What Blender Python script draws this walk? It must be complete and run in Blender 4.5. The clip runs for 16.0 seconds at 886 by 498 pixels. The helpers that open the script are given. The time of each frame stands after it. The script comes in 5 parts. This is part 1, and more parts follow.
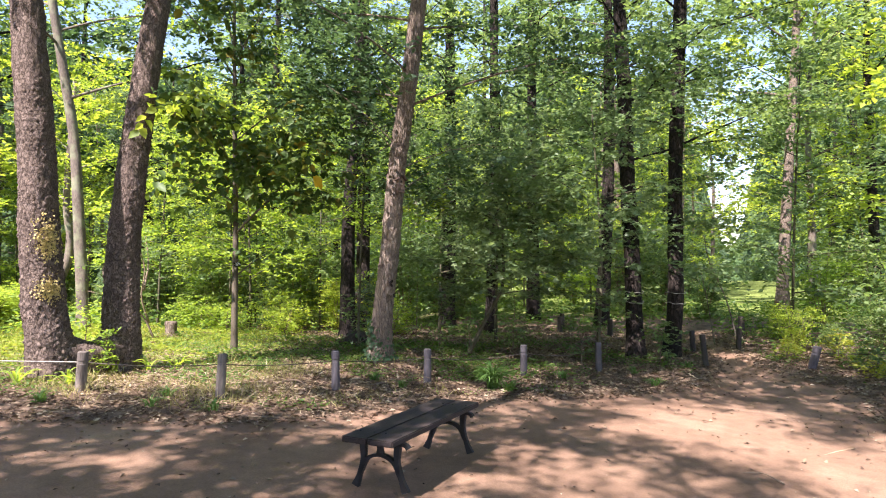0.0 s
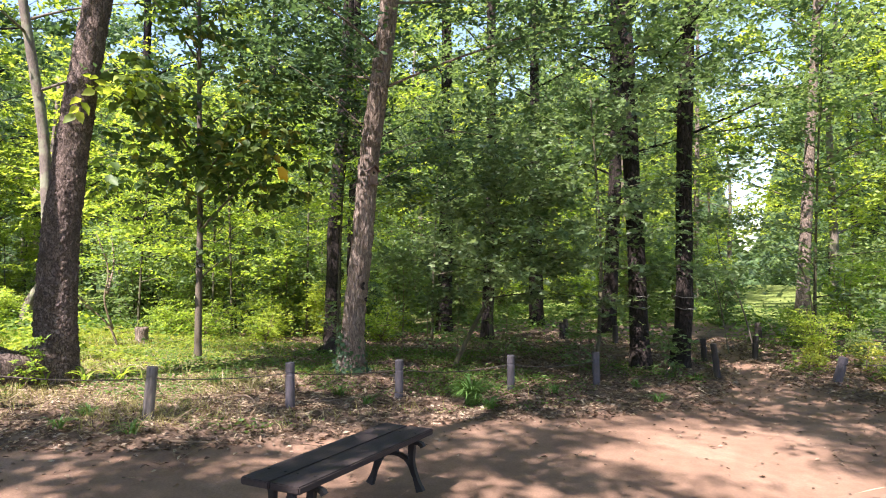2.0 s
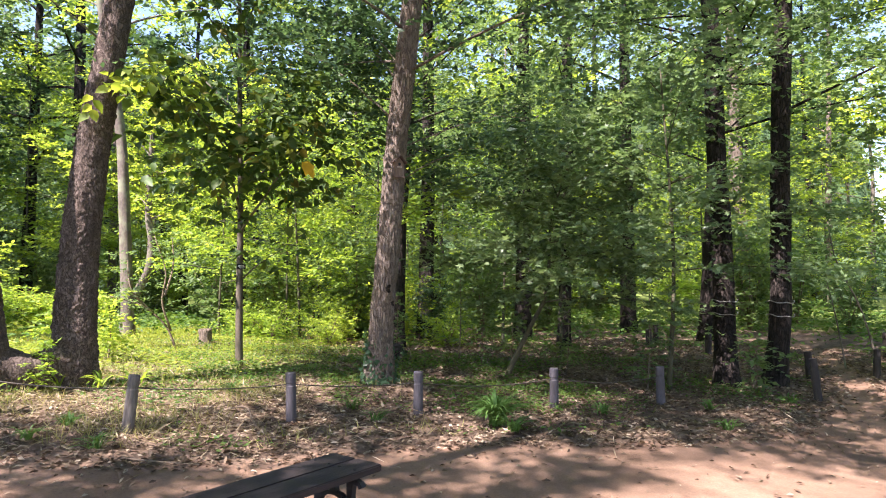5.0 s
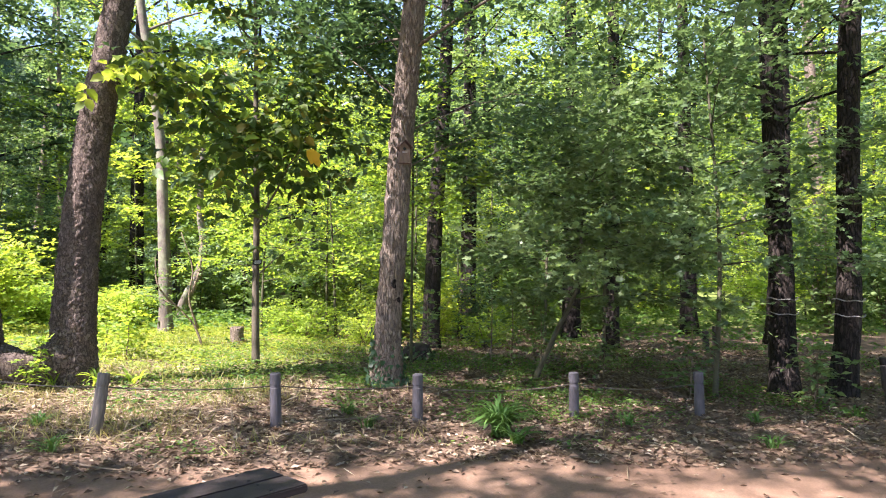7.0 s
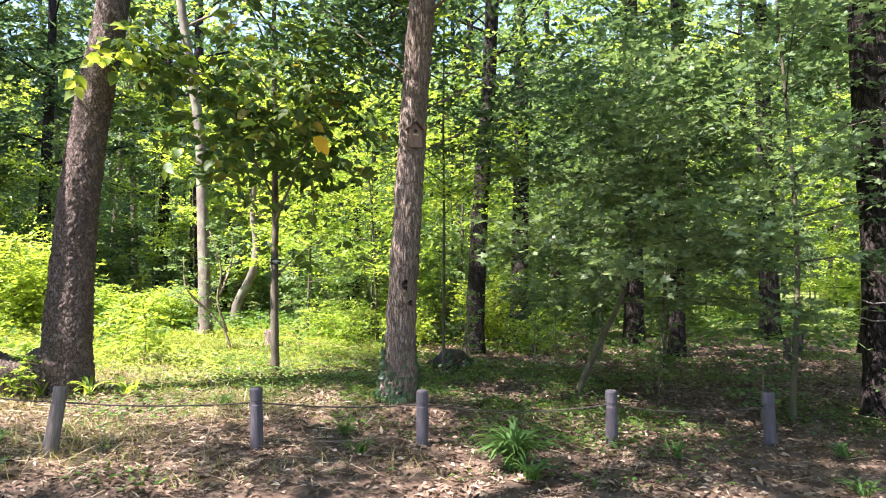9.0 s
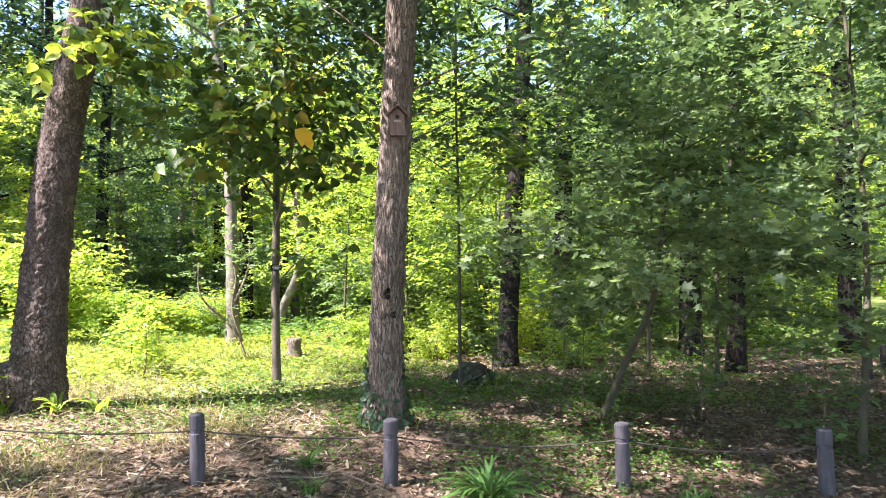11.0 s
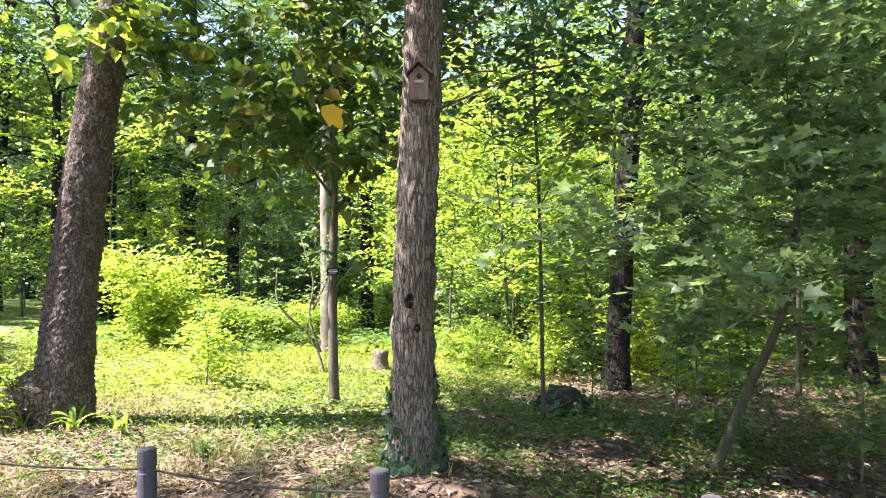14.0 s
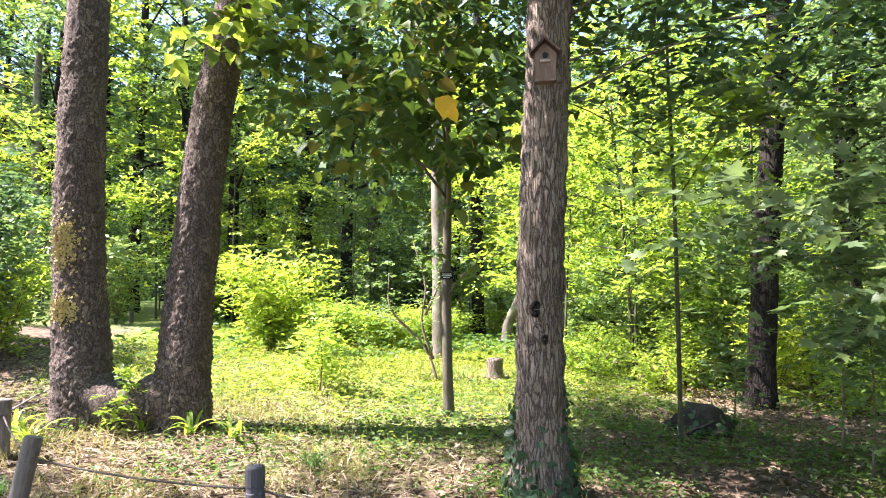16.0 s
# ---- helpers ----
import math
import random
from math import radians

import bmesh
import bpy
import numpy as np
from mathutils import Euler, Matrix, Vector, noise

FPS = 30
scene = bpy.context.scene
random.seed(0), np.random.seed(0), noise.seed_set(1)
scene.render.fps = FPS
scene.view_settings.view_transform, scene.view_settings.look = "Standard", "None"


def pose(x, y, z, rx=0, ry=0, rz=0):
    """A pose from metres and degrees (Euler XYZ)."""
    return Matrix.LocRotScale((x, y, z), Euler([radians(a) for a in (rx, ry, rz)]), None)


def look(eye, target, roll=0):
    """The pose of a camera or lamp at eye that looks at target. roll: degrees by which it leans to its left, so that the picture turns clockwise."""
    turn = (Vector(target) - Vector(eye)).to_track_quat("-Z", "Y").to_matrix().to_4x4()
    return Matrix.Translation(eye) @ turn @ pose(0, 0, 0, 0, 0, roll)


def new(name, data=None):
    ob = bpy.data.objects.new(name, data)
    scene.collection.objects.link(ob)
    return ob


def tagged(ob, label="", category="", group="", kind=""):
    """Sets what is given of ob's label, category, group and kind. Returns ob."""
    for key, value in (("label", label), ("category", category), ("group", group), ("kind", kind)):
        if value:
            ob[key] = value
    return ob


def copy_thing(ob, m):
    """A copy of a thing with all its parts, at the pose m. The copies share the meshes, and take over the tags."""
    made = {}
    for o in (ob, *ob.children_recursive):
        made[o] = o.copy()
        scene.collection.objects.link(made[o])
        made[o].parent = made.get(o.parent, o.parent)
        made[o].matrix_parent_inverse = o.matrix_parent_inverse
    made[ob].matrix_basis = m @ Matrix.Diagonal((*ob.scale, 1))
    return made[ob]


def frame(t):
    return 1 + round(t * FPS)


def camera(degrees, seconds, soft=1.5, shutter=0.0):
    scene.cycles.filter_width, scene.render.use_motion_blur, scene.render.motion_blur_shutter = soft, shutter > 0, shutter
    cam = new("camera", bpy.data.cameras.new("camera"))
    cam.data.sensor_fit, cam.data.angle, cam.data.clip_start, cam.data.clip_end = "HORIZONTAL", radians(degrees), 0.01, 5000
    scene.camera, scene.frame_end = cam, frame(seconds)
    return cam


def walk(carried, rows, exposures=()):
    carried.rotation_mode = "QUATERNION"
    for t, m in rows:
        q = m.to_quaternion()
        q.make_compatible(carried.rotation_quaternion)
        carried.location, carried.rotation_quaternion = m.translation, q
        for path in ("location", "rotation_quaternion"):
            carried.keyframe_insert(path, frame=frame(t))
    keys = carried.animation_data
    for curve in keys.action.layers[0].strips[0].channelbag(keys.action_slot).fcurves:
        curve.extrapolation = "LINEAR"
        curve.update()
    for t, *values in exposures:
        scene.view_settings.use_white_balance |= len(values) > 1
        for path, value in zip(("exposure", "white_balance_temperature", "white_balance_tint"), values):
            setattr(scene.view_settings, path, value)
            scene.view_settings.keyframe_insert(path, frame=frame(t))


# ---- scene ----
cam = camera(67.8, 16.0, soft=1.1)
METRES, EYE, TILT, LEAN, TURN = 7.6, 1.7, 1.0, 5.3, 25.3
ROWS = [
    (0.0, 0.0, 0.0, 0.0, -0.03, 0.38, -5.14),
    (0.5, 0.0168, 0.0356, -0.0021, 0.17, 0.46, -5.14),
    (1.0, 0.0316, 0.067, -0.0011, 0.37, 0.57, -5.16),
    (1.5, 0.0476, 0.0989, -0.0006, 0.66, 0.66, -5.13),
    (2.0, 0.064, 0.1281, -0.0032, 1.31, 0.65, -5.1),
    (2.5, 0.083, 0.1535, -0.001, 2.2, 0.62, -5.07),
    (3.0, 0.1105, 0.1722, -0.0, 3.84, 0.57, -5.01),
    (3.5, 0.1361, 0.1886, 0.0022, 5.72, 0.4, -4.96),
    (4.0, 0.1549, 0.2109, 0.0026, 7.63, 0.22, -4.91),
    (4.5, 0.1708, 0.2338, 0.004, 9.72, 0.03, -4.78),
    (7.0, 0.2556, 0.3601, -0.0017, 17.89, -0.52, -4.29),
    (7.5, 0.2648, 0.3938, -0.0056, 19.59, -0.65, -4.17),
    (8.0, 0.2711, 0.4275, -0.0041, 21.34, -0.81, -4.05),
    (8.5, 0.2777, 0.4612, -0.0034, 22.84, -0.91, -3.93),
    (9.0, 0.285, 0.4987, -0.0026, 24.41, -0.99, -3.77),
    (11.5, 0.324, 0.6751, -0.0001, 32.17, -0.98, -3.05),
    (12.0, 0.3272, 0.711, -0.0009, 33.95, -0.95, -2.95),
    (12.5, 0.3335, 0.747, -0.0043, 36.66, -0.95, -2.8),
    (13.0, 0.3327, 0.7794, -0.0078, 39.58, -0.88, -2.66),
    (13.5, 0.3217, 0.8102, -0.0101, 41.48, -0.83, -2.58),
    (14.0, 0.3116, 0.8317, -0.0109, 43.23, -0.79, -2.51),
    (14.5, 0.303, 0.851, -0.0117, 45.62, -0.78, -2.39),
    (15.0, 0.2928, 0.8562, -0.0125, 48.9, -0.79, -2.25),
    (15.5, 0.2749, 0.8583, -0.0126, 51.26, -0.82, -2.12),
    (16.0, 0.2599, 0.8634, -0.0144, 52.61, -0.8, -2.04),
]
walk(cam, [(t, pose(0, 0, EYE, TILT, LEAN, TURN) @ pose(METRES * x, METRES * y, METRES * z, 90 + pitch, roll, yaw)) for t, x, y, z, yaw, pitch, roll in ROWS],
     exposures=((0.0, 2.04, 6300, 27), (4.5, 2.1, 6200, 29), (7.0, 2.34, 6150, 27), (9.0, 2.48, 6100, 27), (12.5, 2.7, 5950, 26), (16.0, 2.62, 6050, 24)))

# ---- daylight ----
SUN_AZ, SUN_EL = math.atan2(-0.2, -0.98), radians(54)   # compass turn from +y towards +x, and height
to_sun = Vector((math.sin(SUN_AZ) * math.cos(SUN_EL), math.cos(SUN_AZ) * math.cos(SUN_EL), math.sin(SUN_EL)))
world = bpy.data.worlds.new("daylight")
scene.world = world
world.use_nodes = True
sky = world.node_tree.nodes.new("ShaderNodeTexSky")
sky.sky_type, sky.sun_disc, sky.sun_elevation, sky.sun_rotation = "NISHITA", False, SUN_EL, SUN_AZ % (2 * math.pi)
sky.dust_density, sky.air_density = 0.3, 1.0
background = world.node_tree.nodes["Background"]
background.inputs["Strength"].default_value = 0.1
world.node_tree.links.new(sky.outputs[0], background.inputs[0])
sun = new("sun", bpy.data.lights.new("sun", "SUN"))
sun.data.energy, sun.data.angle, sun.data.color = 5.0, radians(0.6), (1.0, 0.94, 0.84)
sun.matrix_world = look(to_sun * 50, (0, 0, 0))


# ---- materials ----
def material(name):
    m = bpy.data.materials.new(name)
    m.use_nodes = True
    return m, m.node_tree, m.node_tree.nodes["Principled BSDF"]


def node(nt, kind, **sets):
    n = nt.nodes.new(kind)
    for key, value in sets.items():
        n.inputs[key].default_value = value
    return n


def ramp(nt, source, stops):
    r = nt.nodes.new("ShaderNodeValToRGB")
    while len(r.color_ramp.elements) < len(stops):
        r.color_ramp.elements.new(0.5)
    for e, (p, c) in zip(r.color_ramp.elements, stops):
        e.position, e.color = p, (*c, 1)
    nt.links.new(source, r.inputs[0])
    return r.outputs[0]


def noise_fac(nt, scale, detail=5, stretch=None, rough=0.6):
    co = nt.nodes.new("ShaderNodeTexCoord")
    n = node(nt, "ShaderNodeTexNoise", Scale=scale, Detail=detail, Roughness=rough)
    src = co.outputs["Object"]
    if stretch:
        mp = node(nt, "ShaderNodeMapping", Scale=stretch)
        nt.links.new(src, mp.inputs[0])
        src = mp.outputs[0]
    nt.links.new(src, n.inputs["Vector"])
    return n.outputs["Fac"]


def mix(nt, fac, a, b, blend="MIX"):
    m = nt.nodes.new("ShaderNodeMix")
    m.data_type, m.blend_type = "RGBA", blend
    for sock, v in ((0, fac), (6, a), (7, b)):
        if hasattr(v, "is_output"):
            nt.links.new(v, m.inputs[sock])
        else:
            m.inputs[sock].default_value = v if sock == 0 else (*v, 1)
    return m.outputs[2]


def bump(nt, bsdf, height, strength, distance):
    b = node(nt, "ShaderNodeBump", Strength=strength, Distance=distance)
    nt.links.new(height, b.inputs["Height"])
    nt.links.new(b.outputs[0], bsdf.inputs["Normal"])


def rough_material(name, stops, scale, roughness=0.85, stretch=None, fine=60, strength=0.5, distance=0.01, metal=0.0, patches=None):
    """Two scales of noise colour, bump from the finer."""
    m, nt, bsdf = material(name)
    col = ramp(nt, noise_fac(nt, scale, 6, stretch), stops)
    grain = noise_fac(nt, fine, 4, stretch)
    col = mix(nt, 0.6, col, ramp(nt, grain, ((0.25, (0.35, 0.35, 0.35)), (0.7, (1.25, 1.25, 1.25)))), "MULTIPLY")
    if patches:
        lo, hi, tint, pscale = patches
        mask = ramp(nt, noise_fac(nt, pscale, 3), ((lo, (0, 0, 0)), (hi, (1, 1, 1))))
        col = mix(nt, mask, col, tint)
    nt.links.new(col, bsdf.inputs["Base Color"])
    bsdf.inputs["Roughness"].default_value, bsdf.inputs["Metallic"].default_value = roughness, metal
    bump(nt, bsdf, grain, strength, distance)
    return m


def leaf_material(name, stops, through_tint, share=0.42, gloss=0.45):
    """Thin leaf: glossy skin, and light that comes through from behind."""
    m, nt, bsdf = material(name)
    geo, info = nt.nodes.new("ShaderNodeNewGeometry"), nt.nodes.new("ShaderNodeObjectInfo")
    col = ramp(nt, geo.outputs["Random Per Island"], stops)
    vary = ramp(nt, info.outputs["Random"], ((0.0, (0.75, 0.85, 0.8)), (1.0, (1.2, 1.12, 1.0))))
    col = mix(nt, 1.0, col, vary, "MULTIPLY")
    nt.links.new(col, bsdf.inputs["Base Color"])
    bsdf.inputs["Roughness"].default_value = gloss + 0.08
    bsdf.inputs["Specular IOR Level"].default_value = 0.3
    lit = mix(nt, 1.0, col, through_tint, "MULTIPLY")
    tr = nt.nodes.new("ShaderNodeBsdfTranslucent")
    nt.links.new(lit, tr.inputs[0])
    ms = node(nt, "ShaderNodeMixShader", Fac=share)
    nt.links.new(bsdf.outputs[0], ms.inputs[1])
    nt.links.new(tr.outputs[0], ms.inputs[2])
    nt.links.new(ms.outputs[0], nt.nodes["Material Output"].inputs[0])
    return m


def plate_bark(name, crack, dark, light, scale, stretch, edge, distort=0.6, distance=0.012):
    """Bark broken into plates or ridges: dark cracks, plates that differ a little."""
    m, nt, bsdf = material(name)
    co = nt.nodes.new("ShaderNodeTexCoord")
    mp = node(nt, "ShaderNodeMapping", Scale=stretch)
    nt.links.new(co.outputs["Object"], mp.inputs[0])
    warp = node(nt, "ShaderNodeTexNoise", Scale=scale * 0.45, Detail=4)
    nt.links.new(mp.outputs[0], warp.inputs["Vector"])
    add = nt.nodes.new("ShaderNodeVectorMath")
    add.operation = "MULTIPLY_ADD"
    nt.links.new(warp.outputs["Color"], add.inputs[0])
    add.inputs[1].default_value = (distort / scale * 4,) * 3
    nt.links.new(mp.outputs[0], add.inputs[2])
    gap, cell = node(nt, "ShaderNodeTexVoronoi", Scale=scale), node(nt, "ShaderNodeTexVoronoi", Scale=scale)
    gap.feature = "DISTANCE_TO_EDGE"
    for n in (gap, cell):
        nt.links.new(add.outputs[0], n.inputs["Vector"])
    bw = nt.nodes.new("ShaderNodeRGBToBW")
    nt.links.new(cell.outputs["Color"], bw.inputs[0])
    col = ramp(nt, bw.outputs[0], ((0.1, dark), (0.9, light)))
    stain = ramp(nt, noise_fac(nt, 3.0, 4), ((0.3, (0.6, 0.6, 0.6)), (0.7, (1.2, 1.2, 1.2))))
    col = mix(nt, 0.7, col, stain, "MULTIPLY")
    grain = noise_fac(nt, 70, 4)
    col = mix(nt, 0.6, col, ramp(nt, grain, ((0.25, (0.4, 0.4, 0.4)), (0.7, (1.25, 1.25, 1.25)))), "MULTIPLY")
    mask = ramp(nt, gap.outputs["Distance"], ((0.0, (0, 0, 0)), (edge, (1, 1, 1))))
    col = mix(nt, mask, crack, col)
    nt.links.new(col, bsdf.inputs["Base Color"])
    bsdf.inputs["Roughness"].default_value = 0.92
    bsdf.inputs["Specular IOR Level"].default_value = 0.15
    hsum = nt.nodes.new("ShaderNodeMath")
    hsum.operation = "MULTIPLY_ADD"
    nt.links.new(grain, hsum.inputs[0])
    hsum.inputs[1].default_value = 0.35
    nt.links.new(mask, hsum.inputs[2])
    bump(nt, bsdf, hsum.outputs[0], 1.0, distance)
    return m


THROUGH = (2.6, 2.3, 0.9)
LEAF_MID = leaf_material("broad leaves", ((0.0, (0.073, 0.12, 0.054)), (0.5, (0.118, 0.178, 0.078)), (1.0, (0.175, 0.24, 0.1))), (2.0, 2.0, 1.15), 0.44, 0.36)
LEAF_LIME = leaf_material("young leaves", ((0.0, (0.125, 0.19, 0.036)), (0.6, (0.2, 0.285, 0.056)), (1.0, (0.285, 0.345, 0.082))), (2.6, 2.4, 0.95), 0.48)
LEAF_DARK = leaf_material("dark leaves", ((0.0, (0.038, 0.07, 0.038)), (0.6, (0.065, 0.115, 0.06)), (1.0, (0.102, 0.157, 0.084))), (1.8, 1.9, 1.1), 0.33, 0.34)
LEAF_BIG = leaf_material("large limp leaves", ((0.0, (0.035, 0.07, 0.02)), (0.7, (0.06, 0.11, 0.028)), (0.93, (0.09, 0.12, 0.03)), (1.0, (0.16, 0.14, 0.03))), (2.0, 1.9, 0.9), 0.28)
LEAF_YELLOW = leaf_material("yellowed leaf", ((0.0, (0.8, 0.5, 0.03)), (1.0, (0.85, 0.56, 0.05))), (1.15, 1.1, 0.8), 0.5)
LEAF_DEAD = leaf_material("fallen dry leaves", ((0.0, (0.07, 0.043, 0.03)), (0.4, (0.15, 0.098, 0.068)), (0.75, (0.26, 0.185, 0.13)), (1.0, (0.42, 0.34, 0.26))), (1.2, 1.1, 1.0), 0.12, 0.7)
DRY_GRASS = leaf_material("yellowing grass", ((0.0, (0.2, 0.21, 0.06)), (0.5, (0.33, 0.3, 0.12)), (1.0, (0.52, 0.44, 0.25))), (1.4, 1.3, 0.9), 0.4)
STRAW_PALE = leaf_material("bleached straw", ((0.0, (0.24, 0.17, 0.11)), (0.6, (0.38, 0.3, 0.205)), (1.0, (0.54, 0.46, 0.34))), (1.1, 1.1, 1.0), 0.15, 0.7)
LILY = leaf_material("lily leaves", ((0.0, (0.05, 0.11, 0.03)), (0.6, (0.085, 0.17, 0.045)), (1.0, (0.14, 0.23, 0.07))), (1.8, 1.7, 0.9), 0.32)
GRASS = leaf_material("grass blades", ((0.0, (0.18, 0.22, 0.035)), (0.6, (0.27, 0.31, 0.055)), (0.9, (0.36, 0.37, 0.11)), (1.0, (0.52, 0.48, 0.26))), (1.5, 1.4, 0.8), 0.5)
# brighter copy of the low herbs below, with sunlight put into the colour
HERB_LIT = leaf_material("low herbs in sunlit colour", ((0.0, (0.18, 0.24, 0.035)), (0.6, (0.26, 0.32, 0.05)), (1.0, (0.37, 0.38, 0.1))), (1.6, 1.4, 0.8), 0.5)
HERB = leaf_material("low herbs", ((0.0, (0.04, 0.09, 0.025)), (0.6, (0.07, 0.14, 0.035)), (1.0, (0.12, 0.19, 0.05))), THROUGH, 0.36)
BARK_SCALY = plate_bark("scaly reddish bark", (0.062, 0.047, 0.039), (0.125, 0.095, 0.078), (0.22, 0.17, 0.14), 25, (1, 1, 0.6), 0.13, 1.3, 0.009)
BARK_MOSSY = rough_material("mossy dark bark", ((0.3, (0.045, 0.044, 0.022)), (0.7, (0.1, 0.09, 0.05))), 9, 0.95, None, 60, 0.7, 0.006)
BARK_RIDGED = plate_bark("ridged grey-brown bark", (0.12, 0.092, 0.072), (0.225, 0.178, 0.138), (0.275, 0.22, 0.172), 46, (1, 1, 0.15), 0.13, 0.8)
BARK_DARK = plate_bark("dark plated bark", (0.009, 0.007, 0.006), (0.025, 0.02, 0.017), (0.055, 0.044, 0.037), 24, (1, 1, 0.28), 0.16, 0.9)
BARK_PALE = rough_material("pale bark", ((0.3, (0.08, 0.064, 0.05)), (0.6, (0.15, 0.122, 0.094)), (0.8, (0.225, 0.19, 0.15))), 5, 0.88, (1, 1, 0.4), 40, 0.6, 0.008, patches=(0.5, 0.7, (0.2, 0.22, 0.13), 2.5))
BARK_SMOOTH = rough_material("smooth olive bark", ((0.3, (0.075, 0.06, 0.04)), (0.6, (0.125, 0.102, 0.068)), (0.8, (0.18, 0.15, 0.105))), 8, 0.8, (1, 1, 0.4), 70, 0.4, 0.004)
LICHEN = rough_material("yellow-grey lichen", ((0.3, (0.34, 0.27, 0.1)), (0.7, (0.58, 0.47, 0.18))), 20, 0.95)
POST_GREY = rough_material("purple-grey moulded post", ((0.3, (0.05, 0.045, 0.05)), (0.7, (0.1, 0.09, 0.098))), 9, 0.75, (1, 1, 0.2), 80, 0.5, 0.003)
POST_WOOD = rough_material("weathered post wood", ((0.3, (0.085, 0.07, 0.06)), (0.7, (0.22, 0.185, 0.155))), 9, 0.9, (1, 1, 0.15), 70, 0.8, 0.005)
# darker copy of the post wood: shade put into its colour
POST_SHADED = rough_material("weathered post wood in shade colour", ((0.3, (0.022, 0.018, 0.015)), (0.7, (0.06, 0.048, 0.04))), 9, 0.9, (1, 1, 0.15), 70, 0.8, 0.005)
ROPE = rough_material("old rope", ((0.3, (0.05, 0.04, 0.03)), (0.7, (0.11, 0.09, 0.065))), 30, 0.95)
ROPE_PALE = rough_material("pale cord", ((0.3, (0.2, 0.185, 0.165)), (0.7, (0.34, 0.32, 0.28))), 30, 0.9)
LEAF_MAPLE = leaf_material("maple leaves", ((0.0, (0.085, 0.128, 0.064)), (0.5, (0.135, 0.192, 0.094)), (1.0, (0.19, 0.25, 0.13))), (1.7, 1.8, 1.15), 0.4, 0.32)
DISTANT = rough_material("distant foliage", ((0.3, (0.018, 0.04, 0.014)), (0.55, (0.05, 0.1, 0.03)), (0.75, (0.11, 0.19, 0.05))), 0.7, 0.9, None, 3.5, 0.9, 0.3)
PLANK = rough_material("dark-stained bench plank", ((0.3, (0.018, 0.012, 0.011)), (0.7, (0.042, 0.029, 0.026))), 6, 0.85, (8, 0.4, 8), 90, 0.35, 0.002)
IRON = rough_material("black cast iron", ((0.3, (0.007, 0.007, 0.008)), (0.7, (0.016, 0.015, 0.015))), 14, 0.75, None, 120, 0.3, 0.002)
WOOD_RED = rough_material("red-brown birdhouse wood", ((0.3, (0.12, 0.075, 0.056)), (0.7, (0.24, 0.165, 0.125))), 12, 0.85, (1, 1, 0.2), 70, 0.6, 0.003)
LEDGE = rough_material("pale planed wood", ((0.3, (0.3, 0.24, 0.19)), (0.7, (0.46, 0.38, 0.31))), 12, 0.85, (0.2, 1, 1), 70, 0.5, 0.002)
ROOF_WOOD = rough_material("dark weathered wood", ((0.3, (0.05, 0.03, 0.024)), (0.7, (0.12, 0.07, 0.05))), 12, 0.85, (1, 1, 0.2), 70, 0.6, 0.003)
BRACKET = rough_material("red-brown board", ((0.3, (0.07, 0.03, 0.022)), (0.7, (0.14, 0.065, 0.05))), 12, 0.85, (1, 1, 0.2), 70, 0.6, 0.003)
BLACK = rough_material("black plate", ((0.3, (0.008, 0.008, 0.008)), (0.7, (0.02, 0.02, 0.02))), 12, 0.85)
WHITE = rough_material("white lettering", ((0.3, (0.7, 0.7, 0.68)), (0.7, (0.85, 0.85, 0.82))), 12, 0.7)
TWIG = rough_material("dry twig", ((0.3, (0.12, 0.085, 0.055)), (0.7, (0.24, 0.18, 0.12))), 14, 0.9)
ROT = rough_material("dark rotten wood", ((0.3, (0.016, 0.012, 0.009)), (0.7, (0.055, 0.042, 0.03))), 9, 0.95, None, 45, 0.9, 0.01)
STRAW = leaf_material("dry straw", ((0.0, (0.17, 0.12, 0.078)), (0.6, (0.29, 0.225, 0.15)), (1.0, (0.46, 0.39, 0.29))), (1.1, 1.1, 1.0), 0.15, 0.7)


# ---- mesh helpers ----
def poly_mesh(name, verts, faces, smooth=False):
    """A mesh whose faces all have the same number of corners."""
    verts, faces = np.asarray(verts, np.float32), np.asarray(faces, np.int32)
    me = bpy.data.meshes.new(name)
    me.vertices.add(len(verts))
    me.vertices.foreach_set("co", verts.ravel())
    me.loops.add(faces.size)
    me.loops.foreach_set("vertex_index", faces.ravel())
    me.polygons.add(len(faces))
    me.polygons.foreach_set("loop_start", np.arange(len(faces), dtype=np.int32) * faces.shape[1])
    if smooth:
        me.polygons.foreach_set("use_smooth", np.ones(len(faces), bool))
    me.update(calc_edges=True)
    return me


def part(name, data, mat, parent=None, label=""):
    if isinstance(data, bmesh.types.BMesh):
        me = bpy.data.meshes.new(name)
        data.to_mesh(me)
        data.free()
        data = me
    if not data.materials:
        data.materials.append(mat)
    ob = new(name, data)
    if parent:
        ob.parent = parent
    return tagged(ob, label)


def thing(name, m, label, category, group="", kind=""):
    ob = new(name)
    ob.empty_display_size = 0.1
    ob.matrix_world = m
    return tagged(ob, label, category, group, kind)


def norm(v):
    return v / np.maximum(np.linalg.norm(v, axis=-1, keepdims=True), 1e-9)


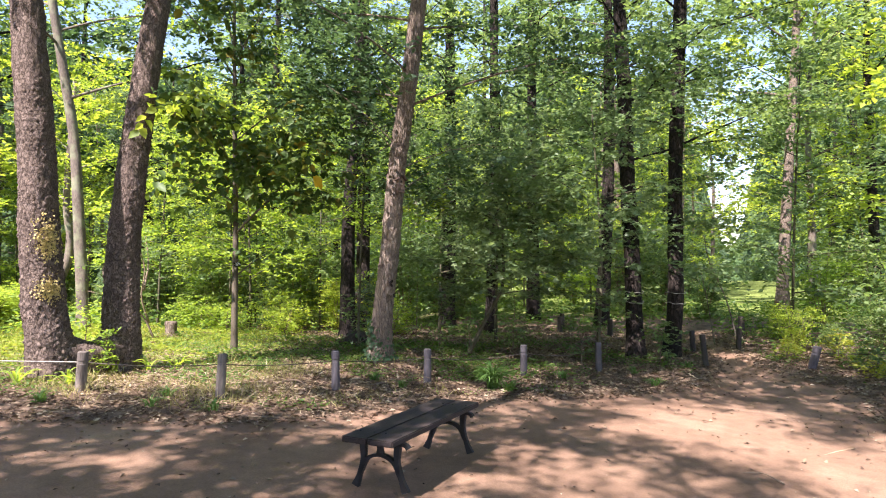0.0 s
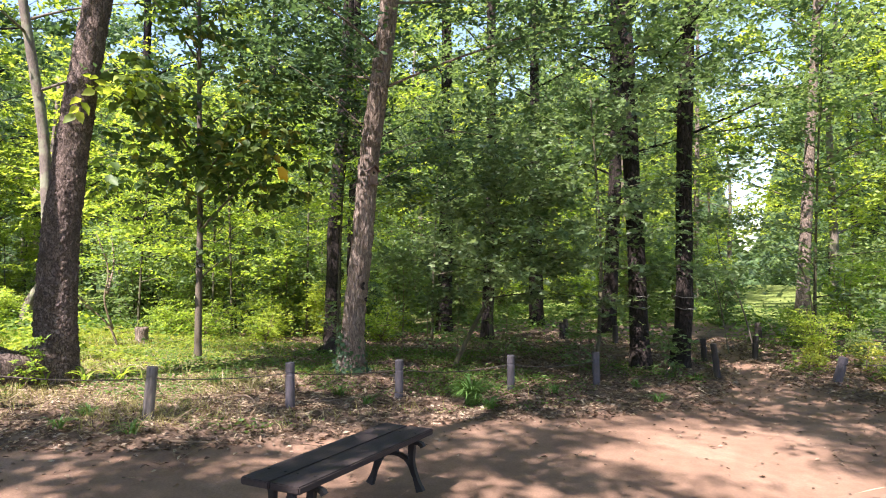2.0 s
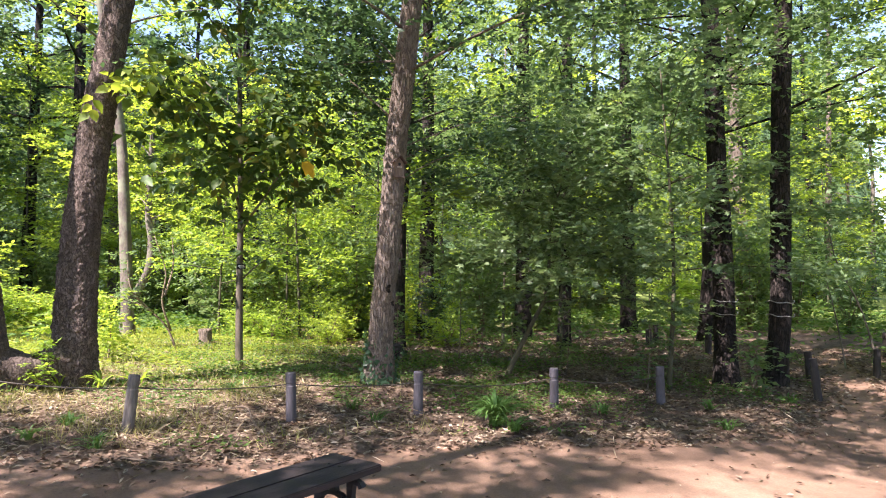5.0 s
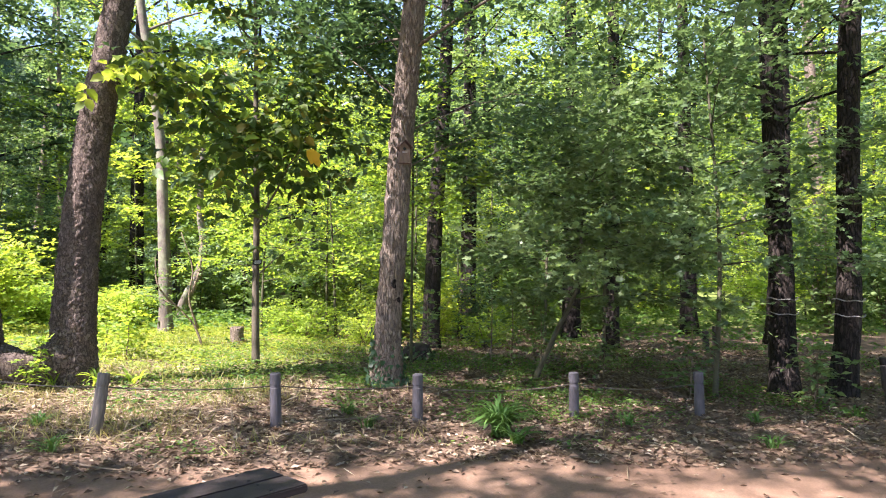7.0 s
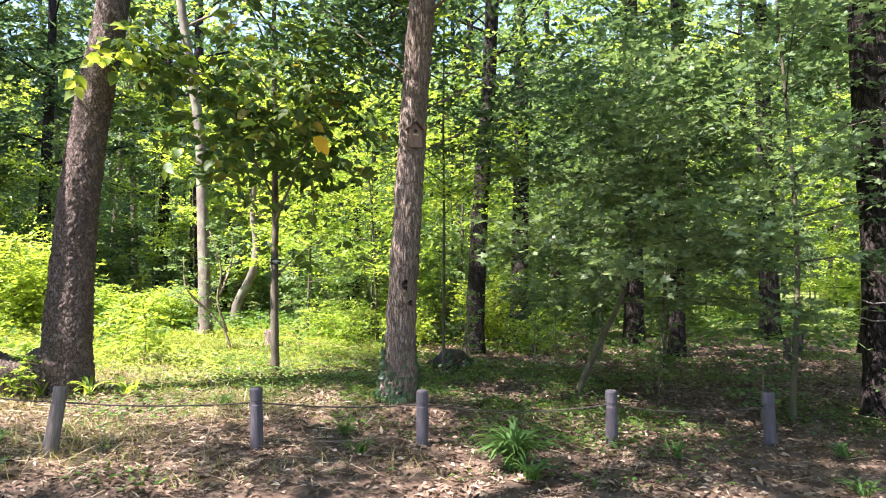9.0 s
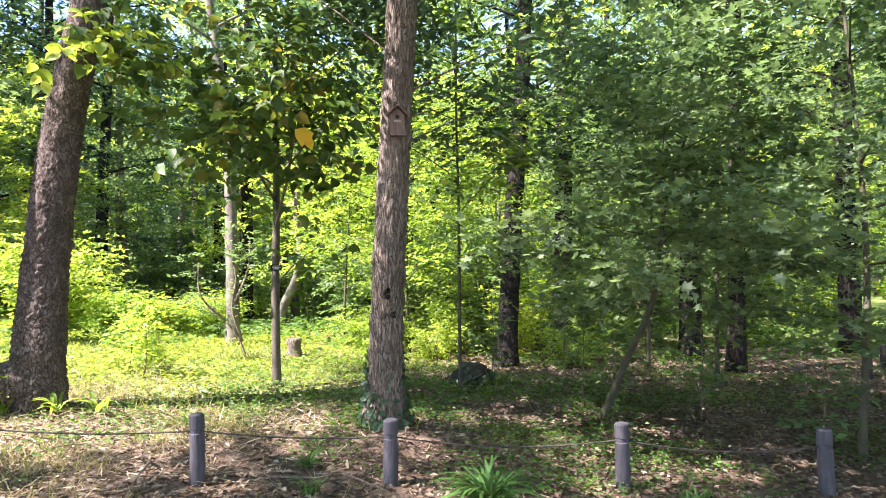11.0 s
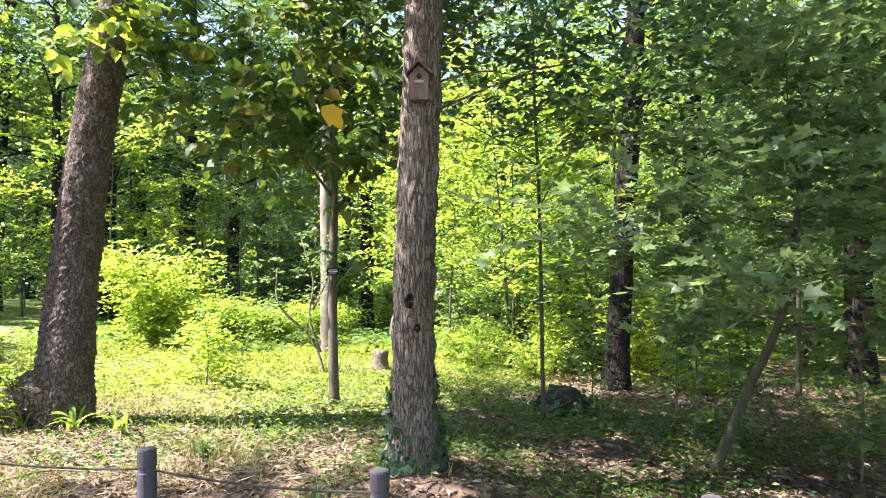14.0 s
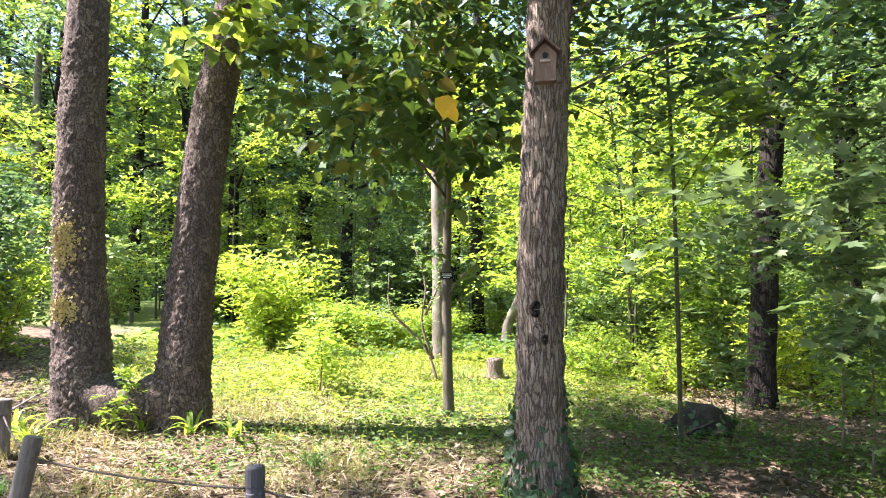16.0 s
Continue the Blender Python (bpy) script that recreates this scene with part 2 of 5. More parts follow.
def smooth_path(points, n):
    """n points on a Catmull-Rom curve through the given ones."""
    p = np.asarray(points, float)
    q = np.vstack([2 * p[0] - p[1], p, 2 * p[-1] - p[-2]])
    out = []
    for u in np.linspace(0, len(p) - 1, n):
        i = min(int(u), len(p) - 2)
        f = u - i
        a, b, c, d = q[i:i + 4]
        out.append(0.5 * (2 * b + (c - a) * f + (2 * a - 5 * b + 4 * c - d) * f * f + (3 * b - a - 3 * c + d) * f ** 3))
    return np.array(out)


def tube(path, radii, sides, relief=None):
    """Vertices and quads of a tube; relief(point, angle, height) pushes each vertex out, in shares of the radius."""
    path = np.asarray(path, float)
    radii = np.asarray(radii, float)
    t = norm(np.gradient(path, axis=0))
    ref = np.array([1.0, 0.13, 0.05]) if abs(t[0][2]) > 0.7 else np.array([0.0, 0.0, 1.0])
    u = norm(np.cross(t, ref))
    v = np.cross(t, u)
    a = np.arange(sides) * 2 * math.pi / sides
    ring = u[:, None, :] * np.cos(a)[None, :, None] + v[:, None, :] * np.sin(a)[None, :, None]
    r = np.repeat(radii[:, None], sides, 1)
    if relief:
        for i in range(len(path)):
            for j in range(sides):
                r[i, j] *= 1 + relief(Vector(path[i] + ring[i, j] * radii[i]), a[j], path[i][2])
    verts = (path[:, None, :] + ring * r[:, :, None]).reshape(-1, 3)
    i, j = np.meshgrid(np.arange(len(path) - 1), np.arange(sides), indexing="ij")
    j2 = (j + 1) % sides
    faces = np.stack([i * sides + j, (i + 1) * sides + j, (i + 1) * sides + j2, i * sides + j2], -1).reshape(-1, 4)
    ends = np.array([path[0], path[-1]])
    n0 = len(verts)
    k = np.arange(sides)
    k2 = (k + 1) % sides
    top = (len(path) - 1) * sides
    caps = np.concatenate([np.stack([np.full(sides, n0), k, k2, np.full(sides, n0)], -1), np.stack([np.full(sides, n0 + 1), top + k2, top + k, np.full(sides, n0 + 1)], -1)])
    return np.vstack([verts, ends]), faces, caps[:, :3]


def tube_mesh(name, tubes, smooth=True):
    """One mesh from several tubes."""
    verts, faces, off = [], [], 0
    for v, f, c in tubes:
        verts.append(v)
        faces += (f + off).tolist() + (c + off).tolist()
        off += len(v)
    me = bpy.data.meshes.new(name)
    me.from_pydata(np.vstack(verts).tolist(), [], faces)
    me.polygons.foreach_set("use_smooth", np.full(len(me.polygons), smooth))
    return me


def leaves(rng, pos, along, normal, length, width, fold=0.18, fine=False):
    """Folded leaves: four corners each, six where they are seen close, or lobed."""
    along = norm(along)
    side = norm(np.cross(normal, along))
    up = np.cross(along, side)
    ln, wd = length[:, None], width[:, None]
    lift = up * wd * fold
    if fine == "lobed":                               # five-pointed maple leaf
        rim = [(0.0, 0.0), (0.12, 0.42), (0.3, 0.24), (0.6, 0.5), (0.58, 0.17), (1.0, 0.0), (0.58, -0.17), (0.6, -0.5), (0.3, -0.24), (0.12, -0.42)]
        v = np.stack([pos + along * ln * 0.34 - lift] + [pos + along * ln * a + side * ln * b - up * ln * 0.1 * a for a, b in rim], 1)
        f = np.array([[0, i + 1, (i + 1) % 10 + 1] for i in range(10)])
        n = 11
    elif not fine:
        mid = pos + along * ln * 0.45
        v = np.stack([pos, mid + side * wd * 0.5 + lift, pos + along * ln, mid - side * wd * 0.5 + lift], 1)
        f = np.array([[0, 1, 2], [0, 2, 3]])
        n = 4
    else:
        a, b = pos + along * ln * 0.25, pos + along * ln * 0.62
        tip = pos + along * ln - up * ln * 0.12
        v = np.stack([pos, a + side * wd * 0.46 + lift, b + side * wd * 0.4 + lift, tip, b - side * wd * 0.4 + lift, a - side * wd * 0.46 + lift, b], 1)
        f = np.array([[0, 1, 2], [0, 2, 6], [6, 2, 3], [0, 6, 4], [6, 3, 4], [0, 4, 5]])
        n = 7
    faces = (np.arange(len(pos))[:, None, None] * n + f[None]).reshape(-1, 3)
    return v.reshape(-1, 3), faces


def sprays(rng, starts, dirs, lens, k, leaf_len, leaf_wid=0.5, droop=0.15, tilt=0.45, fine=False, hang=0.0):
    """Flat sprays of leaves set left and right along each twig."""
    n = len(starts)
    s = (np.arange(k)[None, :] + rng.uniform(0.1, 0.9, (n, k))) / k
    dirs = norm(dirs)
    pos = starts[:, None, :] + dirs[:, None, :] * (lens[:, None] * s)[:, :, None]
    pos[:, :, 2] -= droop * lens[:, None] * s * s
    pos = pos.reshape(-1, 3)
    d = np.repeat(dirs, k, 0)
    side = norm(np.cross(d, np.array([0.0, 0.0, 1.0])) + 1e-4)
    sign = np.tile(np.where(np.arange(k) % 2, 1.0, -1.0), n)[:, None]
    along = d * 0.55 + side * sign * 0.75 + rng.normal(0, 0.3, pos.shape)
    along[:, 2] -= hang
    up = np.array([0.0, 0.0, 1.0]) + rng.normal(0, tilt, pos.shape)
    ln = leaf_len * rng.uniform(0.65, 1.25, len(pos))
    return leaves(rng, pos, along, up, ln, ln * leaf_wid, fine=fine)


def ball(rng, n):
    v = norm(rng.normal(size=(n, 3)))
    return v * (rng.uniform(0, 1, (n, 1)) ** (1 / 3))


# ---- ground ----
EDGE = [(-40, -12), (-9, 1.7), (-5.92, 3.56), (-5.17, 4.09), (-4.24, 4.86), (-3.66, 5.6), (-3.26, 6.57), (-2.63, 7.4), (-1.5, 8.41), (-0.62, 9.65), (-0.56, 11.4), (-0.6, 12.6),
        (-1.0, 14.6), (-1.7, 16.8), (-1.3, 17), (-0.6, 14.6), (-0.1, 12.7), (0.2, 11.8), (0.8, 11.0), (1.35, 10.2), (1.3, 8.6), (2.0, 7), (3.5, 5.2), (6, 3.6), (14, 0), (40, -12), (40, -40), (-40, -40)]


def bare(x, y):
    """Distance into the trodden earth, negative outside it."""
    x, y = np.asarray(x, float), np.asarray(y, float)
    inside, dist = np.zeros(x.shape, bool), np.full(x.shape, 1e9)
    for (ax, ay), (bx, by) in zip(EDGE, EDGE[1:] + EDGE[:1]):
        dx, dy = bx - ax, by - ay
        s = np.clip(((x - ax) * dx + (y - ay) * dy) / (dx * dx + dy * dy), 0, 1)
        dist = np.minimum(dist, np.hypot(x - ax - s * dx, y - ay - s * dy))
        if dy:
            inside ^= ((ay > y) != (by > y)) & (x < ax + (y - ay) * dx / dy)
    return np.where(inside, dist, -dist)


def glade(x, y):
    """How much grass grows: open glade one, under the trees little."""
    g = np.exp(-(((x + 13.2) / 6.4) ** 2 + ((y - 7.8) / 4.3) ** 2) ** 2)
    far = np.clip((np.hypot(x + 3, y - 7) - 12) / 6, 0, 1)
    return np.clip(np.maximum(g, 0.55 * far), 0, 1)


def ground_z(x, y):
    x, y = np.asarray(x, float), np.asarray(y, float)
    a, b = np.clip(x, -13, 3), np.clip(y, -2, 16)
    z = -0.0281 - 0.09715 * a - 0.0006 * b - 0.001 * a * a + 0.00618 * a * b + 0.00052 * b * b
    z = z + 0.13 * np.exp(-((x + 4.86) ** 2 + (y - 8.2) ** 2) / 0.3) + 0.05 * np.exp(-((x + 7.2) ** 2 + (y - 5.4) ** 2) / 0.6)
    rough = np.where(bare(x, y) > 0, 0.25, 1.0)
    return z + rough * (0.018 * np.sin(x * 3.1 + 1.3 * np.sin(y * 2.3)) * np.sin(y * 2.7 + x) + 0.012 * np.sin(x * 7.3 + y * 5.1) * np.sin(y * 8.9 - x * 2.2))


def gz(x, y):
    return float(ground_z(x, y))


def ground_material():
    m, nt, bsdf = material("earth with litter and moss")
    def attr(name):
        n = nt.nodes.new("ShaderNodeAttribute")
        n.attribute_name = name
        return n.outputs["Fac"]
    big, mid, fine = noise_fac(nt, 0.9, 5), noise_fac(nt, 7, 6), noise_fac(nt, 55, 5, None, 0.7)
    earth = ramp(nt, big, ((0.3, (0.165, 0.103, 0.068)), (0.55, (0.23, 0.146, 0.097)), (0.75, (0.3, 0.198, 0.134))))
    earth = mix(nt, 0.5, earth, ramp(nt, mid, ((0.3, (0.7, 0.7, 0.7)), (0.7, (1.2, 1.2, 1.2)))), "MULTIPLY")
    litter = ramp(nt, mid, ((0.3, (0.075, 0.05, 0.034)), (0.5, (0.14, 0.096, 0.066)), (0.7, (0.225, 0.162, 0.115))))
    moss = ramp(nt, mid, ((0.3, (0.1, 0.14, 0.03)), (0.55, (0.17, 0.22, 0.05)), (0.75, (0.32, 0.3, 0.13))))
    wob = nt.nodes.new("ShaderNodeMath")
    wob.operation = "MULTIPLY_ADD"
    nt.links.new(mid, wob.inputs[0])
    wob.inputs[1].default_value = 0.9
    nt.links.new(attr("bare"), wob.inputs[2])
    col = mix(nt, ramp(nt, wob.outputs[0], ((0.86, (0, 0, 0)), (1.0, (1, 1, 1)))), litter, earth)
    wob2 = nt.nodes.new("ShaderNodeMath")
    wob2.operation = "MULTIPLY_ADD"
    nt.links.new(big, wob2.inputs[0])
    wob2.inputs[1].default_value = 0.8
    nt.links.new(attr("green"), wob2.inputs[2])
    col = mix(nt, ramp(nt, wob2.outputs[0], ((0.55, (0, 0, 0)), (0.8, (1, 1, 1)))), col, moss)
    col = mix(nt, 0.55, col, ramp(nt, fine, ((0.25, (0.45, 0.45, 0.45)), (0.75, (1.3, 1.3, 1.3)))), "MULTIPLY")
    nt.links.new(col, bsdf.inputs["Base Color"])
    bsdf.inputs["Roughness"].default_value = 0.95
    bsdf.inputs["Specular IOR Level"].default_value = 0.2
    bump(nt, bsdf, fine, 0.7, 0.012)
    return m


def build_ground():
    def axis(lo, hi, step):
        core = np.arange(lo, hi, step)
        out = step * (1.22 ** np.arange(1, 38)).cumsum()
        return np.concatenate([(lo - out)[::-1], core, hi + out])
    xs, ys = axis(-13, 4, 0.1), axis(-2, 16, 0.1)
    gx, gy = np.meshgrid(xs, ys, indexing="ij")
    zz = ground_z(gx, gy)
    d = bare(gx, gy)
    zz = zz - 0.025 * np.clip(d / 0.4 + 0.5, 0, 1)
    v = np.stack([gx, gy, zz], -1).reshape(-1, 3)
    i, j = np.meshgrid(np.arange(len(xs) - 1), np.arange(len(ys) - 1), indexing="ij")
    w = len(ys)
    f = np.stack([i * w + j, (i + 1) * w + j, (i + 1) * w + j + 1, i * w + j + 1], -1).reshape(-1, 4)
    me = poly_mesh("ground", v, f, True)
    for name, val in (("bare", np.clip(d / 0.7 + 0.5, 0, 1)), ("green", np.where(d > -0.1, 0, glade(gx, gy)))):
        me.attributes.new(name, "FLOAT", "POINT").data.foreach_set("value", val.ravel().astype(np.float32))
    tagged(part("ground", me, ground_material()), "trodden brown earth giving way to leaf litter and grass", "ground", kind="structure")


build_ground()


# ---- trees ----
def scaly(p, a, h):
    c = noise.noise(Vector((p.x * 26, p.y * 26, p.z * 17)), noise_basis="VORONOI_F2F1")
    return 0.065 * min(c, 0.5) + 0.07 * noise.noise(Vector((p.x * 6, p.y * 6, p.z * 3))) + 0.03 * noise.noise(Vector((p.x * 14, p.y * 14, p.z * 9))) + 0.02 * noise.noise(p * 40)


def ridged(p, a, h):
    w = noise.noise(Vector((p.x * 3, p.y * 3, p.z * 2))) * 0.5
    c = noise.noise(Vector((p.x * 27 + w, p.y * 27 - w, p.z * 4.4)), noise_basis="VORONOI_F2F1")
    return 0.1 * min(c, 0.45) + 0.03 * noise.noise(p * 30)


def rugged(p, a, h):
    return 0.08 * noise.noise(Vector((p.x * 12, p.y * 12, p.z * 2.5))) + 0.05 * noise.noise(p * 25)


def make_tree(name, base, axis_points, r0, r1, bark, label, category="tree", sides=14, rings=40, relief=None, flare=0.35, flare_h=0.22, limbs=12, limb_from=4.0, reach=2.5,
              twigs=700, k=8, leaf_len=0.12, leaf_mat=None, seed=1, rise=0.35, twig_len=0.6, fine=False, group="", hang=0.0, leaf_wid=0.5, limb_r=0.3, extra=None, clear=()):
    """A tree at base; axis_points are (dx, dy, height) above the base."""
    rng = np.random.default_rng(seed)
    root = thing(name, pose(*base), label, category, group)
    path = smooth_path(axis_points, rings)
    if rings > 150:                                   # closer rings where the trunk is seen near
        keep = np.interp(np.linspace(0, 1, rings) ** 1.0, [0, 0.82, 1], [0, 0.55, 1])
        path = np.stack([np.interp(keep, np.linspace(0, 1, rings), path[:, c]) for c in range(3)], -1)
    path[0][2] = -0.15
    hgt = path[-1][2]
    s = np.clip(path[:, 2] / hgt, 0, 1)
    rad = r0 + (r1 - r0) * s
    rad = rad * (1 + flare * np.exp(-np.maximum(path[:, 2], 0) / flare_h))
    tubes = [tube(path, rad, sides, relief)]
    starts, dirs = [], []
    limb_tubes = []
    for i in range(limbs):
        h = limb_from + (hgt * 0.97 - limb_from) * (i + rng.uniform(0, 0.8)) / limbs
        q = np.array([np.interp(h, path[:, 2], path[:, c]) for c in range(3)])
        rr = np.interp(h, path[:, 2], rad)
        az = i * 2.4 + rng.uniform(-0.5, 0.5)
        up = (h - limb_from) / max(hgt - limb_from, 0.1)
        ln = reach * rng.uniform(0.7, 1.15) * (0.55 + 0.9 * math.sin(math.pi * (0.25 + 0.7 * up)) * 0.8)
        d = np.array([math.cos(az), math.sin(az), rise + 0.7 * up * up + rng.uniform(-0.1, 0.15)])
        u = np.linspace(0, 1, 8 if rings > 45 else 6)[:, None]
        bend = rng.normal(0, 0.12, 3) * np.array([1, 1, 0.5])
        lp = q + d * ln * u + bend * ln * u * u + np.array([0, 0, -0.12 * ln]) * u ** 2
        limb_tubes.append(tube(lp, (limb_r * rr + 0.004) * (1 - u[:, 0] * 0.85), 6 if rings > 45 else 5))
        n = max(int(twigs / limbs * (0.5 + ln / reach * 0.5)), 3)
        nodes = np.linspace(0.3, 1.0, max(3, int(ln * 2.2))) + rng.uniform(-0.07, 0.07, max(3, int(ln * 2.2)))      # side boughs: leaves gather in pads
        w = np.clip(nodes[rng.integers(0, len(nodes), n)] + rng.normal(0, 0.035, n), 0.2, 1.0)
        at = np.stack([np.interp(w, u[:, 0], lp[:, c]) for c in range(3)], -1)
        out = norm(d[None, :] * np.array([1, 1, 0.4]) * 0.6 + rng.normal(0, 0.75, (n, 3)) * np.array([1, 1, 0.38]))
        starts.append(at + rng.normal(0, 0.075 * ln, (n, 3)) * np.array([1, 1, 0.4]))
        dirs.append(out)
    if extra:
        for h, at, n, spread, lr in extra:
            end = np.array(at) - np.array(base)
            q = np.array([np.interp(h, path[:, 2], path[:, c]) for c in range(3)])
            u = np.linspace(0, 1, 9)[:, None]
            lp = q + (end - q) * u + np.array([0, 0, 0.22 * np.linalg.norm(end - q)]) * (u * (1 - u)) + rng.normal(0, 0.03, (9, 3)) * u
            limb_tubes.append(tube(lp, lr * (1 - 0.75 * u[:, 0]), 6))
            w = rng.uniform(0.55, 1.0, n)[:, None]
            starts.append(q + (end - q) * w + rng.normal(0, 1, (n, 3)) * np.array(spread))
            dirs.append(norm((end - q) / np.linalg.norm(end - q) * 0.5 + rng.normal(0, 0.7, (n, 3)) * np.array([1, 1, 0.4])))
    part("trunk", tube_mesh("trunk", tubes), bark, root)
    for lt in limb_tubes:
        part("limb", tube_mesh("limb", [lt]), bark, root)
    if starts:
        starts, dirs = np.vstack(starts), np.vstack(dirs)
        for at, r in clear:
            ok = np.linalg.norm(starts + dirs * twig_len * 0.5 + np.array(base) - np.array(at), axis=1) > r
            starts, dirs = starts[ok], dirs[ok]
        v, f = sprays(rng, starts, dirs, twig_len * rng.uniform(0.5, 1.3, len(starts)), k, leaf_len, leaf_wid, fine=fine, hang=hang)
        part("crown", poly_mesh("crown", v, f), leaf_mat, root)
    return root


def rel(points):
    x0, y0, z0 = points[0]
    return [(x - x0, y - y0, z - z0) for x, y, z in points], (x0, y0, gz(x0, y0))


def known_tree(name, points, *args, **kw):
    rp, base = rel(points)
    return make_tree(name, base, rp, *args, **kw)


CLEAR = (((-4.3, 8.0, 2.85), 0.6), ((-3.7, 7.8, 2.75), 0.6), ((-3.0, 7.5, 2.6), 0.6))     # open air before the birdhouse
tree_a = known_tree("cherry_tree", [(-7.27, 4.98, 0.4), (-7.36, 4.91, 1.2), (-7.38, 4.86, 2), (-7.43, 4.84, 3), (-7.54, 4.83, 4), (-7.66, 4.82, 5), (-7.9, 4.7, 7), (-8.0, 4.6, 9)], 0.232, 0.125, BARK_SCALY,
           "thick upright trunk with flaking reddish scaly bark", flare=0.28, flare_h=0.45, sides=84, rings=260, relief=scaly, limbs=12, limb_from=6.4, reach=2.6, twigs=620, leaf_mat=LEAF_MID, seed=2)
tree_b = known_tree("cherry_tree", [(-7.17, 5.77, 0.4), (-7.2, 5.8, 1.2), (-7.24, 5.86, 2), (-7.21, 5.96, 3), (-7.22, 6.12, 4), (-7.19, 6.28, 5), (-7.1, 6.6, 7), (-7.0, 6.8, 9)], 0.226, 0.1, BARK_SCALY,
           "leaning dark trunk with flaking scaly bark and a swollen foot", flare=0.2, flare_h=0.5, sides=84, rings=260, relief=scaly, limbs=12, limb_from=6.4, reach=2.6, twigs=620, leaf_mat=LEAF_MID, seed=3)
tree_e = known_tree("oak_tree", [(-4.86, 8.2, 0.32), (-4.8, 8.18, 1), (-4.72, 8.16, 1.5), (-4.66, 8.16, 2), (-4.57, 8.18, 3), (-4.4, 8.16, 4), (-4.24, 8.14, 5), (-3.9, 8.1, 7.5), (-3.6, 8.0, 10), (-3.3, 7.9, 15)], 0.15, 0.06, BARK_RIDGED,
           "tall oak with deeply furrowed grey-brown bark and ivy at its foot", sides=80, rings=220, relief=ridged, flare=0.5, limbs=30, limb_from=3.3, reach=2.9, twigs=1700, k=11, leaf_len=0.105, extra=[(2.5, (-5.1, 9.3, 3.2), 70, (0.45, 0.45, 0.3), 0.01), (2.9, (-5.9, 9.0, 4.1), 80, (0.5, 0.5, 0.35), 0.01), (2.7, (-3.4, 9.2, 3.5), 60, (0.5, 0.5, 0.3), 0.01), (3.0, (-5.4, 7.2, 4.3), 90, (0.6, 0.5, 0.3), 0.01), (2.3, (-4.6, 10.4, 3.4), 80, (0.5, 0.5, 0.3), 0.01), (3.4, (-5.9, 8.7, 4.9), 150, (0.55, 0.5, 0.4), 0.01), (3.6, (-6.6, 9.2, 5.4), 130, (0.6, 0.5, 0.4), 0.01)], leaf_mat=LEAF_DARK, seed=4, clear=CLEAR, fine=False, limb_r=0.12)
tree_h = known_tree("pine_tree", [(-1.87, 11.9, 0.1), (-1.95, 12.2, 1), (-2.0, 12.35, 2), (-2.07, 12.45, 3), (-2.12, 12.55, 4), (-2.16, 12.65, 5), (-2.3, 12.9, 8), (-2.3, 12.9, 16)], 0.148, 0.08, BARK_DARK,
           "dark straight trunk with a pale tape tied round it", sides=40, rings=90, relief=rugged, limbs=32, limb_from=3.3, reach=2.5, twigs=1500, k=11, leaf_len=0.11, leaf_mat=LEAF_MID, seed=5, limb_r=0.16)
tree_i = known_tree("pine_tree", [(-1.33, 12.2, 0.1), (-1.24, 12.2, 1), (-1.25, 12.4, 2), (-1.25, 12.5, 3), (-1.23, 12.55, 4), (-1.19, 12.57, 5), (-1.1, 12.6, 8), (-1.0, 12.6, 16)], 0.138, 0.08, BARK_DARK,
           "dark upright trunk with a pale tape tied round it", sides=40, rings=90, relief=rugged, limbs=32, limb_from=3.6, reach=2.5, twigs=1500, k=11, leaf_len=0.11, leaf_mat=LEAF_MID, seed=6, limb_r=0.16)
tree_c = known_tree("pale_tree", [(-12.53, 9.19, 0.35), (-12.63, 9.21, 1.5), (-12.78, 9.22, 3), (-12.95, 9.22, 4.5), (-13.15, 9.03, 6.3), (-13.3, 8.85, 8), (-13.4, 8.7, 10)], 0.125, 0.07, BARK_PALE,
           "pale mottled trunk standing in the grass of the glade", sides=32, rings=70, relief=rugged, limbs=9, limb_from=4.6, reach=1.8, twigs=150, leaf_mat=LEAF_LIME, seed=7)
tree_d = known_tree("young_tree", [(-7.62, 8.25, 0.3), (-7.59, 8.23, 1.5), (-7.6, 8.25, 2.5), (-7.64, 8.26, 4), (-7.66, 8.26, 6.2)], 0.054, 0.022, BARK_SMOOTH,
           "slender straight young tree with large limp leaves and a name plate", sides=20, rings=50, relief=rugged, flare=0.15, limbs=12, limb_from=2.4, reach=1.3, twigs=170, k=6, leaf_len=0.15, leaf_wid=0.75, hang=0.5, twig_len=0.45, extra=[(1.9, (-5.7, 7.85, 3.15), 60, (0.3, 0.3, 0.22), 0.022), (2.6, (-5.9, 7.7, 3.75), 60, (0.4, 0.35, 0.25), 0.018), (2.2, (-6.6, 7.2, 3.2), 45, (0.35, 0.35, 0.22), 0.018), (2.8, (-6.65, 6.5, 3.8), 45, (0.3, 0.3, 0.22), 0.016), (2.4, (-8.5, 7.6, 3.2), 25, (0.35, 0.35, 0.2), 0.016), (1.2, (-7.0, 8.6, 2.0), 6, (0.2, 0.2, 0.1), 0.014)], leaf_mat=LEAF_BIG, seed=8, clear=CLEAR + (((-5.5, 7.77, 2.9), 0.35), ((-5.2, 7.68, 2.82), 0.35)), rise=0.8, limb_r=0.35, fine=True)
